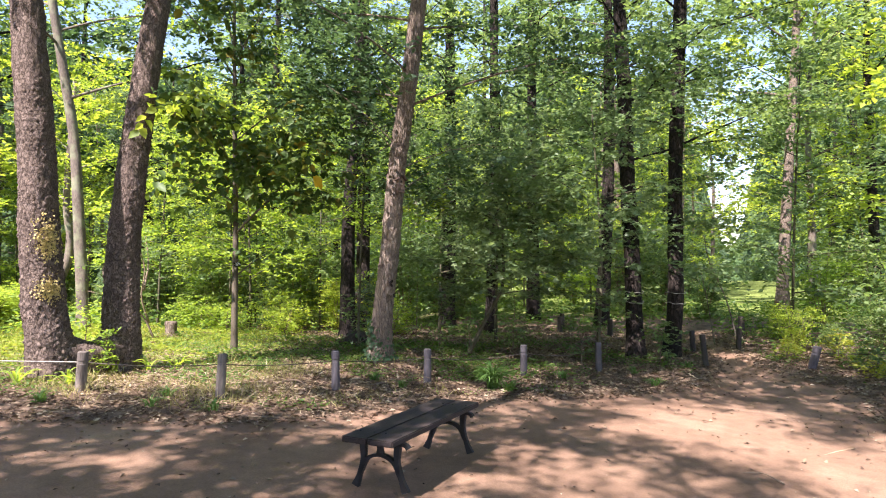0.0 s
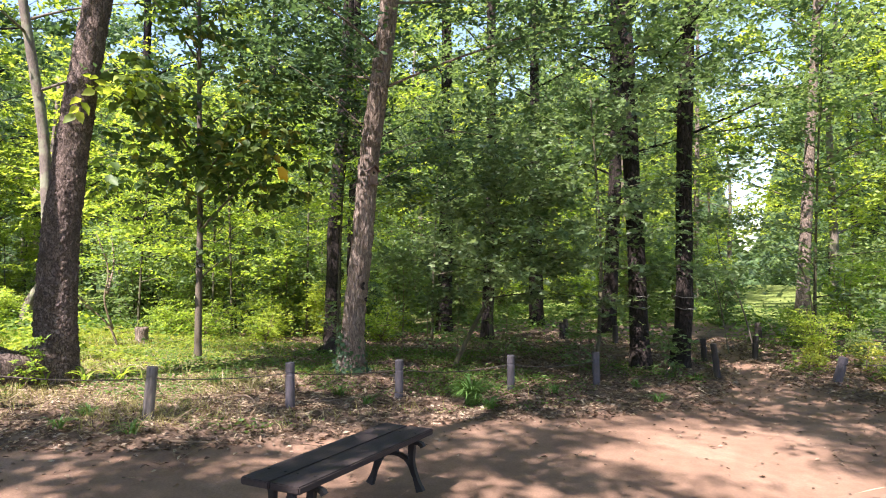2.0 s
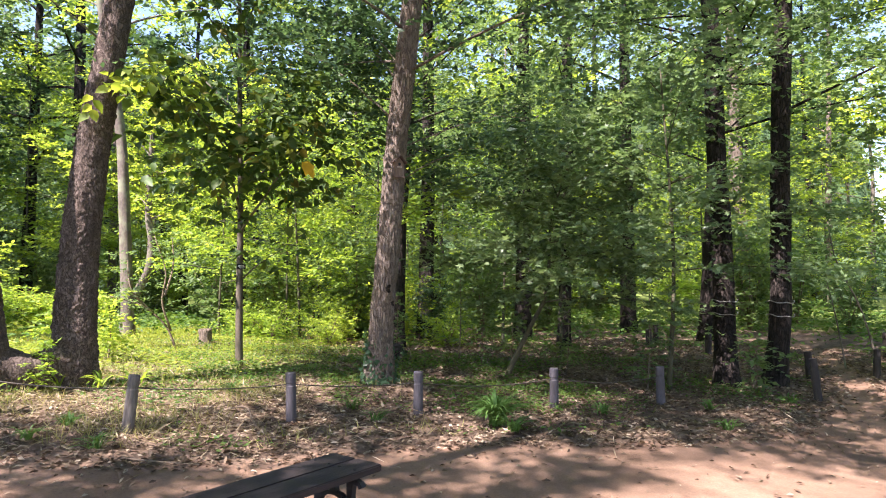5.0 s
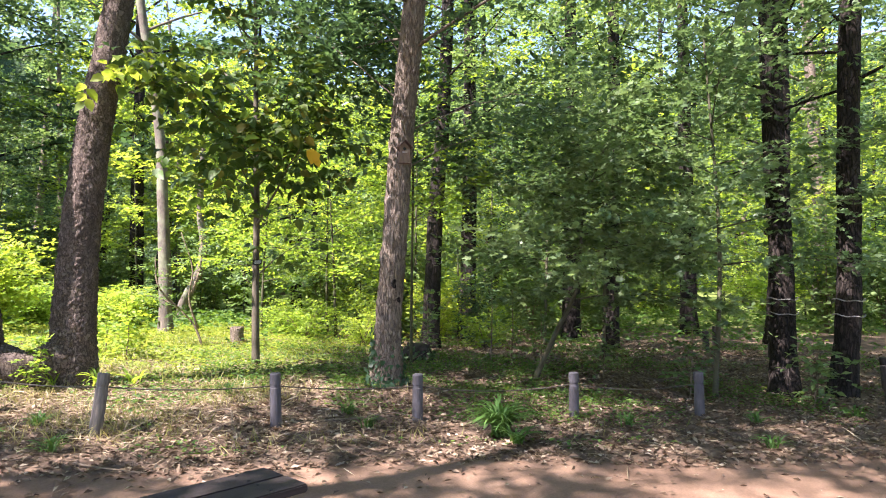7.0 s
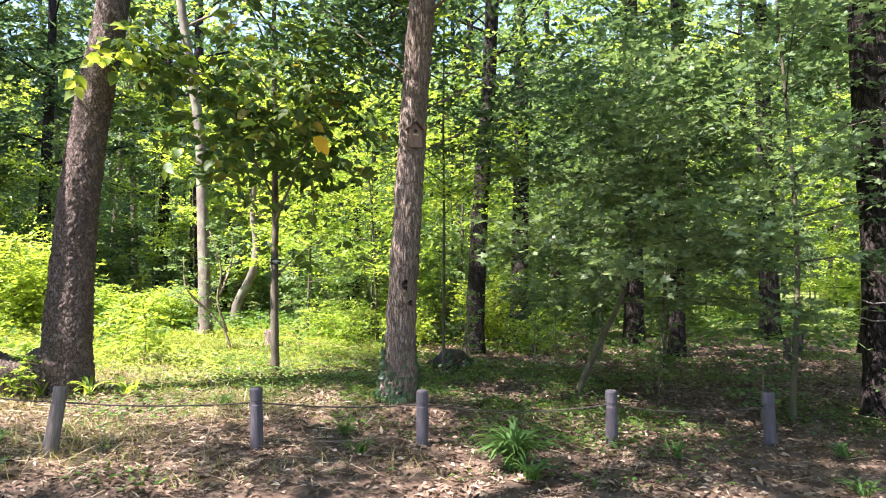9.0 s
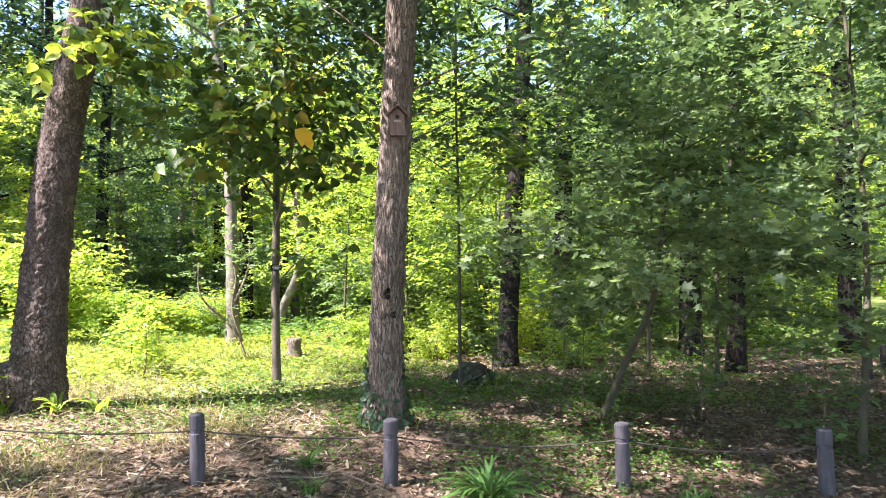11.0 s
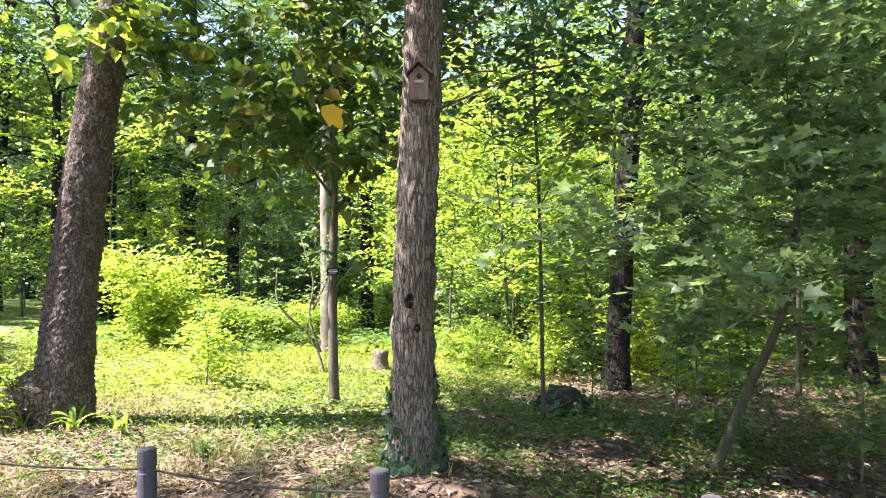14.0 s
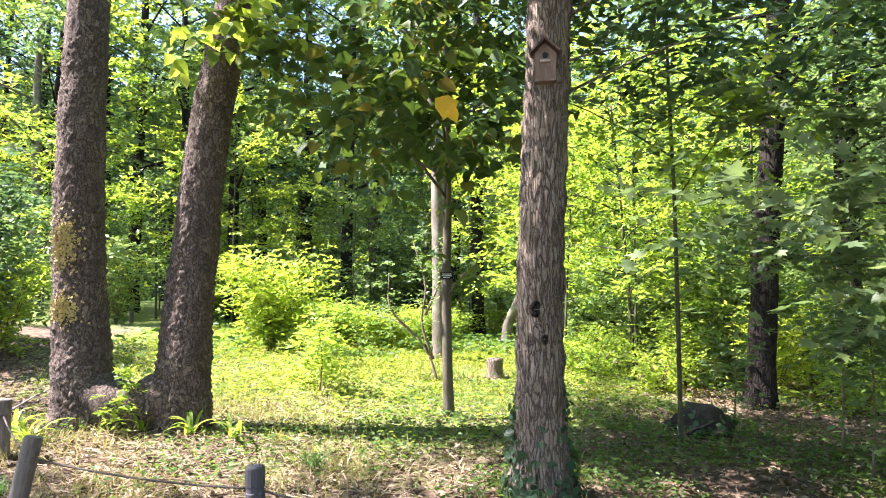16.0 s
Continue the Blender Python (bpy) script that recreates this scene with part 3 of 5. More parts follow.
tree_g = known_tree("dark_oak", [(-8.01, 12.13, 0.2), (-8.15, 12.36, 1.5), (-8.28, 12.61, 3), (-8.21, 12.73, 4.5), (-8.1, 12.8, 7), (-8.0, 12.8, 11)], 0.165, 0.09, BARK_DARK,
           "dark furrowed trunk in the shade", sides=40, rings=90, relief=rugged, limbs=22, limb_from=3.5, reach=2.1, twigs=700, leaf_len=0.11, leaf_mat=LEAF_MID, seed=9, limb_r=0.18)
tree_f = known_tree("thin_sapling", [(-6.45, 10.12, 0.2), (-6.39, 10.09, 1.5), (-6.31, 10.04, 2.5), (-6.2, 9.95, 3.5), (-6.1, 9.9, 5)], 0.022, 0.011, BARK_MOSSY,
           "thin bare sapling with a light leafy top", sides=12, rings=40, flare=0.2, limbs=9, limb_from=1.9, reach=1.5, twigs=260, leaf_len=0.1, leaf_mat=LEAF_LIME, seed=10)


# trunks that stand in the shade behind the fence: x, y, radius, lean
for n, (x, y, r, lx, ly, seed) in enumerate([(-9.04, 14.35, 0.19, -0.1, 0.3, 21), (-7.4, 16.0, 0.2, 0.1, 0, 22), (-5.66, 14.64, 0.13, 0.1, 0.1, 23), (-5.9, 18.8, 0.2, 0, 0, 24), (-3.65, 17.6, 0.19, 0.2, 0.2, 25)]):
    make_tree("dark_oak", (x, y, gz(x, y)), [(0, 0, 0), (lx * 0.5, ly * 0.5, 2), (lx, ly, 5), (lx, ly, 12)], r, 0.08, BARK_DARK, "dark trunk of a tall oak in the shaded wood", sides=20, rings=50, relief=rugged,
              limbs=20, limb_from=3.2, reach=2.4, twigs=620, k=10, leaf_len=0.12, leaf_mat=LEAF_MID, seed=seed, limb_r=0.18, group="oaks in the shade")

# ---- woods all round: a few grown shapes, set again and again ----
def wood_tree(seed, hgt, r, bark, leaf, limb_from, reach, twigs, leaf_len, name, label, rise=0.35):
    rng = np.random.default_rng(seed)
    b = rng.uniform(-0.5, 0.5, 4)
    return make_tree(name, (0, 0, 0), [(0, 0, 0), (b[0] * 0.5, b[1] * 0.5, hgt * 0.3), (b[0], b[1], hgt * 0.6), (b[2] + b[0], b[3] + b[1], hgt)], r, r * 0.25, bark, label, sides=10, rings=24, relief=rugged,
                     limbs=18, limb_from=limb_from, reach=reach, twigs=int(twigs * 0.8), k=9, leaf_len=leaf_len, leaf_mat=leaf, seed=seed, twig_len=0.95, group="trees of the surrounding wood", rise=rise)


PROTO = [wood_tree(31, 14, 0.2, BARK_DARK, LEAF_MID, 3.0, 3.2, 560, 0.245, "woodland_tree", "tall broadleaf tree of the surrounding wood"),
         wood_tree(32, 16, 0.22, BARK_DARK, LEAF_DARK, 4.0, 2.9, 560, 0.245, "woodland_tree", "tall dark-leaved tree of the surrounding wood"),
         wood_tree(33, 12, 0.16, BARK_PALE, LEAF_LIME, 2.4, 3.0, 560, 0.235, "woodland_tree", "light green broadleaf tree of the wood"),
         wood_tree(34, 17, 0.19, BARK_RIDGED, LEAF_MID, 5.5, 2.9, 560, 0.245, "woodland_tree", "high-crowned tree with a long bare trunk")]


def make_shrub(seed, hgt, spread, leaf, twigs, leaf_len, label, name="shrub", stems=6, k=8):
    rng = np.random.default_rng(seed)
    root = thing(name, pose(0, 0, 0), label, "shrub", "undergrowth of the wood")
    tubes, starts, dirs = [], [], []
    for i in range(stems):
        az = i * 6.28 / stems + rng.uniform(-0.5, 0.5)
        end = np.array([math.cos(az) * spread * rng.uniform(0.3, 0.8), math.sin(az) * spread * rng.uniform(0.3, 0.8), hgt * rng.uniform(0.65, 1.0)])
        u = np.linspace(0, 1, 7)[:, None]
        p = end * u * np.array([1, 1, 0]) * u ** 0.4 + np.array([0, 0, end[2]]) * u
        p[0][2] = -0.1
        tubes.append(tube(p, 0.018 * (1.1 - u[:, 0]), 5))
        n = twigs // stems
        w = rng.uniform(0.12, 1, n)
        starts.append(np.stack([np.interp(w, u[:, 0], p[:, c]) for c in range(3)], -1) + rng.normal(0, 0.16 * spread, (n, 3)) * np.array([1, 1, 0.5]))
        dirs.append(norm(np.array([math.cos(az), math.sin(az), 0.2]) * 0.5 + rng.normal(0, 0.8, (n, 3)) * np.array([1, 1, 0.4])))
    starts = np.vstack(starts)
    starts[:, 2] = np.maximum(starts[:, 2], 0.08)
    v, f = sprays(rng, starts, np.vstack(dirs), 0.42 * spread ** 0.5 * rng.uniform(0.5, 1.3, len(starts)), k, leaf_len)
    v[:, 2] = np.maximum(v[:, 2], 0.02)
    for st in tubes:
        part("stem", tube_mesh("stem", [st]), TWIG, root)
    part("foliage", poly_mesh("foliage", v, f), leaf, root)
    return root


SHRUBS = [make_shrub(41, 2.6, 1.3, LEAF_MID, 250, 0.16, "leafy green understorey shrub"), make_shrub(42, 1.9, 1.2, LEAF_LIME, 250, 0.115, "bright green leafy shrub"),
          make_shrub(43, 3.4, 1.5, LEAF_DARK, 300, 0.17, "dark evergreen understorey shrub"), make_shrub(44, 1.1, 1.0, LEAF_LIME, 210, 0.095, "low bright green bush")]


def understorey(seed, hgt, reach, leaf, twigs, leaf_len, label, limb_from=0.7, k=10, fine=False, name="understorey_tree", base=(0, 0, 0), leaf_wid=0.5):
    """A slight tree whose flat leafy layers begin near the ground."""
    rng = np.random.default_rng(seed)
    b = rng.uniform(-0.4, 0.4, 2)
    return make_tree(name, base, [(0, 0, 0), (b[0] * 0.3, b[1] * 0.3, hgt * 0.4), (b[0], b[1], hgt)], 0.032, 0.01, BARK_MOSSY, label, sides=8, rings=20, flare=0.2, limbs=16, limb_from=limb_from, reach=reach,
                     twigs=twigs, k=k, leaf_len=leaf_len, leaf_mat=leaf, seed=seed, twig_len=0.65, rise=0.22, group="slight trees under the tall ones", limb_r=0.35, fine=fine, leaf_wid=leaf_wid)


UNDER = [understorey(51, 5.5, 1.7, LEAF_MID, 440, 0.13, "slight green tree with flat leafy layers"), understorey(52, 4.6, 1.6, LEAF_LIME, 440, 0.125, "slight bright green tree with flat leafy layers"),
         understorey(53, 6.5, 1.9, LEAF_DARK, 450, 0.14, "slight dark green tree with flat leafy layers"), understorey(54, 7.5, 2.2, LEAF_LIME, 470, 0.14, "light green young tree with flat leafy layers", 1.6)]
for seed, x, y, h in [(56, -10.4, 11.8, 4.4), (57, -11.8, 12.6, 5.0), (58, -9.5, 13.2, 5.5), (59, -13.6, 12.0, 4.5), (60, -12.6, 14.2, 6.0)]:
    understorey(seed, h, 1.7, LEAF_LIME, 420, 0.11, "bright yellow-green young tree at the edge of the glade", 1.1, 9, False, "young_tree", (x, y, gz(x, y)))
# unseen tall trees added beside the walk; their high crowns shade earth and fence
for seed, base, axis, lf, reach, tw in [(65, (-4.2, 0.2), [(0, 0, 0), (0.1, 0.2, 6), (0.1, 0.5, 14)], 7.2, 2.5, 820), (66, (1.7, 0.8), [(0, 0, 0), (-0.5, 0.3, 5), (-2.2, 1.2, 16)], 9.0, 1.5, 560),
                                        (67, (-3.6, -3.2), [(0, 0, 0), (0.1, 0.1, 5), (0.3, 0.4, 9.5)], 4.6, 2.4, 950), (68, (-1.0, -4.2), [(0, 0, 0), (0.1, 0.1, 5), (-0.3, 0.4, 9.5)], 4.8, 2.4, 850), (69, (-6.6, -3.4), [(0, 0, 0), (0.1, 0.1, 5), (0.3, 0.2, 9)], 4.6, 2.3, 750)]:
    make_tree("woodland_tree", (*base, gz(*base)), axis, 0.18, 0.05, BARK_RIDGED, "unseen tall broadleaf tree added beside the path to cast shade", sides=12, rings=24, relief=rugged, limbs=18, limb_from=lf, reach=reach, twigs=tw, k=9, leaf_len=0.16, leaf_mat=LEAF_MID, seed=seed, twig_len=0.8, group="trees of the surrounding wood")
# one more out of view, its long boughs set to darken ground past the fence
make_tree("woodland_tree", (2.7, 3.9, gz(2.7, 3.9)), [(0, 0, 0), (-0.1, 0.1, 5), (-0.3, 0.3, 11)], 0.18, 0.05, BARK_RIDGED, "unseen tall broadleaf tree added so its boughs shade across the path", sides=12, rings=24, relief=rugged, limbs=12, limb_from=7.5, reach=1.8, twigs=300, k=9, leaf_len=0.16,
          leaf_mat=LEAF_MID, seed=73, twig_len=0.8, group="trees of the surrounding wood", extra=[(6.0, (-1.6, 4.9, 8.4), 150, (0.9, 0.7, 0.35), 0.06), (6.4, (-0.4, 5.3, 8.2), 110, (0.8, 0.6, 0.35), 0.06), (6.2, (-2.8, 5.6, 8.8), 130, (0.9, 0.7, 0.35), 0.05)])
# maples beside the fence, seen close; their boughs stay clear of the bird house
SIGHT = [((-1.7, 8.7, 2.9), 1.1), ((-4.3, 8.0, 2.85), 0.8), ((-3.7, 7.8, 2.75), 0.8), ((-3.0, 7.5, 2.6), 0.9), ((-2.2, 7.3, 2.3), 1.0), ((-3.6, 8.6, 2.9), 0.8), ((-3.2, 8.2, 3.4), 0.9), ((-1.6, 8.4, 2.0), 0.9), ((-1.0, 9.0, 2.2), 0.9), ((-2.4, 8.5, 2.0), 0.8)]
known_tree("maple_tree", [(-4.4, 10.35, 0.12), (-4.1, 10.37, 0.7), (-3.8, 10.4, 1.27), (-3.85, 10.6, 1.8), (-3.95, 10.9, 2.4), (-3.8, 11.2, 3.2)], 0.035, 0.01, BARK_MOSSY, "leaning mossy maple with drooping flat layers of green leaves", sides=18, rings=46, relief=rugged, flare=0.3,
           limbs=20, limb_from=1.0, reach=1.4, twigs=900, k=11, clear=SIGHT, fine="lobed", leaf_len=0.085, leaf_wid=0.62, leaf_mat=LEAF_MAPLE, seed=61, twig_len=0.6, rise=0.15, group="slight trees under the tall ones", limb_r=0.3)
make_tree("maple_tree", (-2.35, 11.0, gz(-2.35, 11.0)), [(0, 0, 0), (0.05, 0.1, 1.8), (-0.1, 0.15, 4.3)], 0.032, 0.01, BARK_MOSSY, "maple with drooping flat layers of green leaves before the pines", sides=8, rings=20, flare=0.2, limbs=17, limb_from=1.4, reach=1.8,
          twigs=820, k=11, leaf_len=0.085, leaf_mat=LEAF_MAPLE, seed=64, twig_len=0.62, rise=0.2, group="slight trees under the tall ones", limb_r=0.3, clear=SIGHT, fine="lobed")
for seed, x, y, h, reach, tw in [(62, -4.9, 13.0, 4.6, 1.8, 520), (63, -6.6, 13.8, 5.0, 1.9, 400)]:
    understorey(seed, h, reach, LEAF_MAPLE, tw, 0.08, "maple with drooping flat layers of green leaves", 1.3, 14, False, "maple_tree", (x, y, gz(x, y)), 0.62)


def plant(protos, spots):
    used = set()
    for x, y, i, sc, rz in spots:
        m = pose(x, y, gz(x, y) - 0.02, 0, 0, rz)
        if i not in used:
            used.add(i)
            protos[i].matrix_world = m
            protos[i].scale = (1, 1, 1)
        else:
            ob = copy_thing(protos[i], m)
            ob.scale = (sc, sc, sc)


def view_gap(x, y):
    """The open lane behind the pale trunk, up to the crooked tree."""
    return -19 < x < -12 and abs(y - (9.6 + (-12 - x) * 0.42)) < 1.6


def scatter_wood():
    rng = np.random.default_rng(77)
    spots, trees, bushes = [], [], []
    def free(x, y, gap, others):
        return all((x - a) ** 2 + (y - b) ** 2 > gap * gap for a, b in others)
    own = [(-7.3, 5), (-7.2, 5.8), (-4.8, 8.2), (-1.9, 11.9), (-1.3, 12.2), (-12.5, 9.2), (-7.6, 8.25), (-8, 12.1), (-6.4, 10.1), (-9, 14.3), (-7.4, 16), (-5.7, 14.6), (-5.9, 18.8), (-3.65, 17.6)]
    got = list(own)
    for _ in range(6000):
        ang, r = rng.uniform(radians(72), radians(212)), 11 + 44 * rng.uniform() ** 0.6
        x, y = -1.5 + r * math.cos(ang), 5 + r * math.sin(ang)
        if glade(np.array(x), np.array(y)) > 0.5 and math.hypot((x + 13) / 1.3, y - 7.8) < 6.5 or view_gap(x, y) or bare(x, y) > -1.2 or (-22 < x < -5 and -14 < y < 6.5):
            continue
        if abs(math.degrees(math.atan2(x, y)) - 0.5) < 3.4 and r > 12:      # open gap to the bright field
            continue
        if r < 21 and rng.uniform() > 0.05:                                 # few tall trunks near, the close wood farther off
            continue
        if free(x, y, 2.6 + r * 0.03, got):
            got.append((x, y))
            # dark-leaved kind weighted up far off: leaf colour stands in for canopy shade
            trees.append((x, y, 3 if r < 21 else int(rng.choice([0, 1, 2, 3], p=[0.22, 0.58, 0.08, 0.12])), rng.uniform(0.8, 1.2), rng.uniform(0, 360)))
        if len(trees) >= 84:
            break
    got2 = list(own)
    for _ in range(9000):
        ang, r = rng.uniform(radians(74), radians(212)), 9 + 32 * rng.uniform()
        x, y = -1.5 + r * math.cos(ang), 5 + r * math.sin(ang)
        if (math.hypot((x + 13.0) / 1.7, y - 7.6) < 4.5 or view_gap(x, y)) or bare(x, y) > -1.0 or abs(math.degrees(math.atan2(x, y)) - 0.5) < 3.0 or (y < 17.5 and -9 < x < -0.5) or (x > -8 and y < 9):
            continue
        if free(x, y, 1.3 + r * 0.02, got2):
            got2.append((x, y))
            sunny = math.hypot(x + 11.5, y - 8.5) < 8
            bushes.append((x, y, int(rng.choice([0, 1, 2, 3], p=[0.25, 0.4, 0.05, 0.3] if sunny else [0.5, 0.3, 0.1, 0.1] if x > -3 else [0.35, 0.35, 0.12, 0.18])), rng.uniform(0.7, 1.25), rng.uniform(0, 360)))
        if len(bushes) >= 115:
            break
    slight, got3 = [], list(own) + [(-3.2, 11.7), (-4.7, 12.9), (-6.3, 13.5), (-2.6, 13.6)]
    for _ in range(9000):
        ang, r = rng.uniform(radians(74), radians(212)), 10.5 + 22 * rng.uniform() ** 0.9
        x, y = -1.5 + r * math.cos(ang), 5 + r * math.sin(ang)
        if (math.hypot((x + 13.0) / 1.7, y - 7.6) < 4.9 or view_gap(x, y)) or bare(x, y) > -1.6 or (-20 < x < -5 and -12 < y < 5):
            continue
        if abs(math.degrees(math.atan2(x, y)) - 0.5) < 3.4 and r > 12:
            continue
        if r < 17.5 and -9.5 < x < 0:                                       # open ground under the oaks
            continue
        if free(x, y, 1.9 + r * 0.02, got3):
            got3.append((x, y))
            sunny = math.hypot(x + 11.5, y - 8.5) < 9.5
            slight.append((x, y, int(rng.choice([0, 1, 2, 3], p=[0.2, 0.45, 0.05, 0.3] if sunny else [0.35, 0.3, 0.15, 0.2])), rng.uniform(0.75, 1.2), rng.uniform(0, 360)))
        if len(slight) >= 52:
            break
    bushes += [(-10.6, 2.3, 2, 0.85, 10), (-11.8, 2.2, 0, 0.9, 60), (-13.0, 2.0, 2, 0.8, 200)]
    bushes += [(-8.1, 13.5, 2, 0.42, 15), (-9.3, 11.6, 3, 0.7, 30), (-10.6, 11.2, 3, 0.8, 70), (-11.8, 11.6, 3, 0.75, 110), (-10.0, 12.4, 1, 0.6, 160), (-12.6, 12.2, 3, 0.8, 210), (-8.9, 13.1, 1, 0.7, 260), (-7.4, 13.0, 3, 0.8, 20), (1.5, 12.5, 1, 0.2, 10), (2.3, 11.7, 0, 0.2, 60), (1.3, 13.6, 0, 0.26, 100), (2.7, 12.7, 1, 0.25, 150), (0.7, 14.2, 1, 0.5, 200), (3.1, 10.6, 0, 0.3, 250), (2.1, 14.4, 0, 0.45, 300), (0.5, 16.0, 1, 0.45, 330), (3.4, 13.9, 1, 0.45, 20), (2.3, 9.6, 3, 0.3, 90), (-22.5, 3.6, 0, 1.1, 50), (-23.5, 5.5, 1, 1.1, 90), (-21.5, 0.8, 2, 0.9, 140)]
    plant(UNDER, slight)
    # added trees; unseen crowns behind and beside the walk shade the trodden earth
    for x, y, i, sc in [(0.8, 24.0, 3, 1.0), (3.6, -0.8, 3, 0.9), (5.0, 4.0, 0, 0.9), (5.6, 10.5, 1, 1.0), (0.5, -7.5, 1, 0.9), (7, -5, 0, 1.0), (-13, -16, 1, 1.0), (9, 3, 3, 1.0), (4.5, 15, 2, 0.9), (8, 16, 0, 1.1), (12, 9, 1, 1.0), (-24, -14, 0, 1.1), (3, -15, 0, 1.1), (-5, -16, 3, 1.0), (14, -4, 0, 1.0), (-24.5, 4.5, 0, 1.1), (-26, 1.0, 1, 1.1), (-27, -2.5, 0, 1.0), (-29, 7.0, 1, 1.2), (-31, 3.0, 0, 1.2), (-32, -1.5, 1, 1.1), (-33, -6.0, 0, 1.2), (-28, -7.0, 3, 1.0)]:
        trees.append((x, y, i, sc, (x * 71 + y * 37) % 360))
    plant(PROTO, trees)
    plant(SHRUBS, bushes)


scatter_wood()


def far_woods():
    """The closing belt of woods behind all: clumps of foliage past counting."""
    rng = np.random.default_rng(78)
    n = 2300
    ang = rng.uniform(radians(66), radians(222), n)
    r = rng.uniform(44, 58, n)
    ht = 28.0 * rng.uniform(0, 1, n) ** 1.15
    c = np.stack([-1.5 + r * np.cos(ang), 5 + r * np.sin(ang), ht + 0.4], -1)
    size = rng.uniform(0.8, 2.0, n)[:, None]
    k = 24
    pos = (c[:, None, :] + ball(rng, n * k).reshape(n, k, 3) * size[:, None, :] * np.array([1.3, 1.3, 0.8])).reshape(-1, 3)
    pos[:, 2] = np.maximum(pos[:, 2], 0.1)
    ln = rng.uniform(0.3, 0.6, len(pos))
    v, f = leaves(rng, pos, rng.normal(0, 1, pos.shape) * np.array([1, 1, 0.4]), np.array([0, 0, 1.0]) + rng.normal(0, 0.5, pos.shape), ln, ln * 0.55)
    tagged(part("far_woods", poly_mesh("far_woods", v, f), LEAF_MID), "distant green woods closing the view", "woods", kind="stuff")


far_woods()


def distant_wood():
    """The lumpy edge of the woods beyond all, with one opening to the sky down the trail."""
    cols, rows_n = 560, 15
    ang = np.linspace(radians(58), radians(228), cols)
    top = np.array([22.0 + 4.0 * noise.noise(Vector((a * 9, 0, 3))) + 1.8 * noise.noise(Vector((a * 37, 5, 0))) + 0.9 * noise.noise(Vector((a * 140, 2, 0))) for a in ang])
    top *= 1 - 0.85 * np.exp(-((np.degrees(ang) - 90.5) / 2.6) ** 2)
    v = []
    for a, t in zip(ang, top):
        for j in range(rows_n):
            h = t * j / (rows_n - 1)
            p = Vector((math.cos(a) * 64, math.sin(a) * 64, h))
            bulge = 1.6 * noise.noise(p * 0.4) + 1.1 * noise.noise(p * 1.1) + (j / (rows_n - 1)) ** 2 * 3
            v.append((-1.5 + math.cos(a) * (64 + bulge), 5 + math.sin(a) * (64 + bulge), h - 0.3 + 0.4 * noise.noise(p * 0.9)))
    f = [(i * rows_n + j, i * rows_n + j + 1, (i + 1) * rows_n + j + 1, (i + 1) * rows_n + j) for i in range(cols - 1) for j in range(rows_n - 1)]
    tagged(part("backdrop", poly_mesh("backdrop", v, f), DISTANT), "dark green edge of the distant woods", "backdrop", kind="structure")


distant_wood()


# ---- the bench ----
def box(bm, size, m, bevel=0.0):
    r = bmesh.ops.create_cube(bm, size=1.0, matrix=m @ Matrix.Diagonal((*size, 1)))
    if bevel:
        edges = {e for v in r["verts"] for e in v.link_edges}
        bmesh.ops.bevel(bm, geom=list(edges), offset=bevel, segments=2, affect="EDGES")


def bar(path, width, depth, squash=1.0):
    """A flat bar of cast metal along a path in the x-z plane."""
    p = smooth_path(path, 14)
    t = norm(np.gradient(p, axis=0))
    nrm = np.stack([-t[:, 2], t[:, 1] * 0, t[:, 0]], -1)
    y = np.array([0, depth / 2, 0])
    w = nrm * (np.asarray(width) if np.ndim(width) == 0 else np.interp(np.linspace(0, 1, 14), np.linspace(0, 1, len(width)), width)[:, None]) / 2
    ring = np.stack([p + w + y, p + w - y, p - w - y, p - w + y], 1).reshape(-1, 3)
    faces = []
    for i in range(13):
        for j in range(4):
            faces.append((i * 4 + j, i * 4 + (j + 1) % 4, (i + 1) * 4 + (j + 1) % 4, (i + 1) * 4 + j))
    faces += [(3, 2, 1, 0), (52, 53, 54, 55)]
    return ring, faces


def leg_frame(name, bench, y):
    verts, faces = [], []
    for path, w in (([(-0.125, 0, 0.33), (-0.12, 0, 0.2), (-0.15, 0, 0.08), (-0.18, 0, 0.0)], (0.045, 0.03, 0.028, 0.05)),
                    ([(0.125, 0, 0.33), (0.12, 0, 0.2), (0.15, 0, 0.08), (0.18, 0, 0.0)], (0.045, 0.03, 0.028, 0.05)),
                    ([(-0.14, 0, 0.1), (-0.09, 0, 0.2), (0, 0, 0.235), (0.09, 0, 0.2), (0.14, 0, 0.1)], 0.024),
                    ([(-0.2, 0, 0.3), (-0.165, 0, 0.325), (0, 0, 0.332), (0.165, 0, 0.325), (0.2, 0, 0.3)], 0.026),
                    ([(0, 0, 0.235), (0, 0, 0.28), (0, 0, 0.33)], (0.05, 0.03, 0.05))):
        v, f = bar(path, w, 0.034)
        off = sum(len(a) for a in verts)
        verts.append(v)
        faces += [tuple(i + off for i in q) for q in f]
    me = bpy.data.meshes.new(name)
    me.from_pydata((np.vstack(verts) * np.array([1.14, 1, 1]) + np.array([0, y, 0])).tolist(), [], faces)
    bm = bmesh.new()
    bm.from_mesh(me)
    bmesh.ops.recalc_face_normals(bm, faces=bm.faces)
    part(name, bm, IRON, bench)


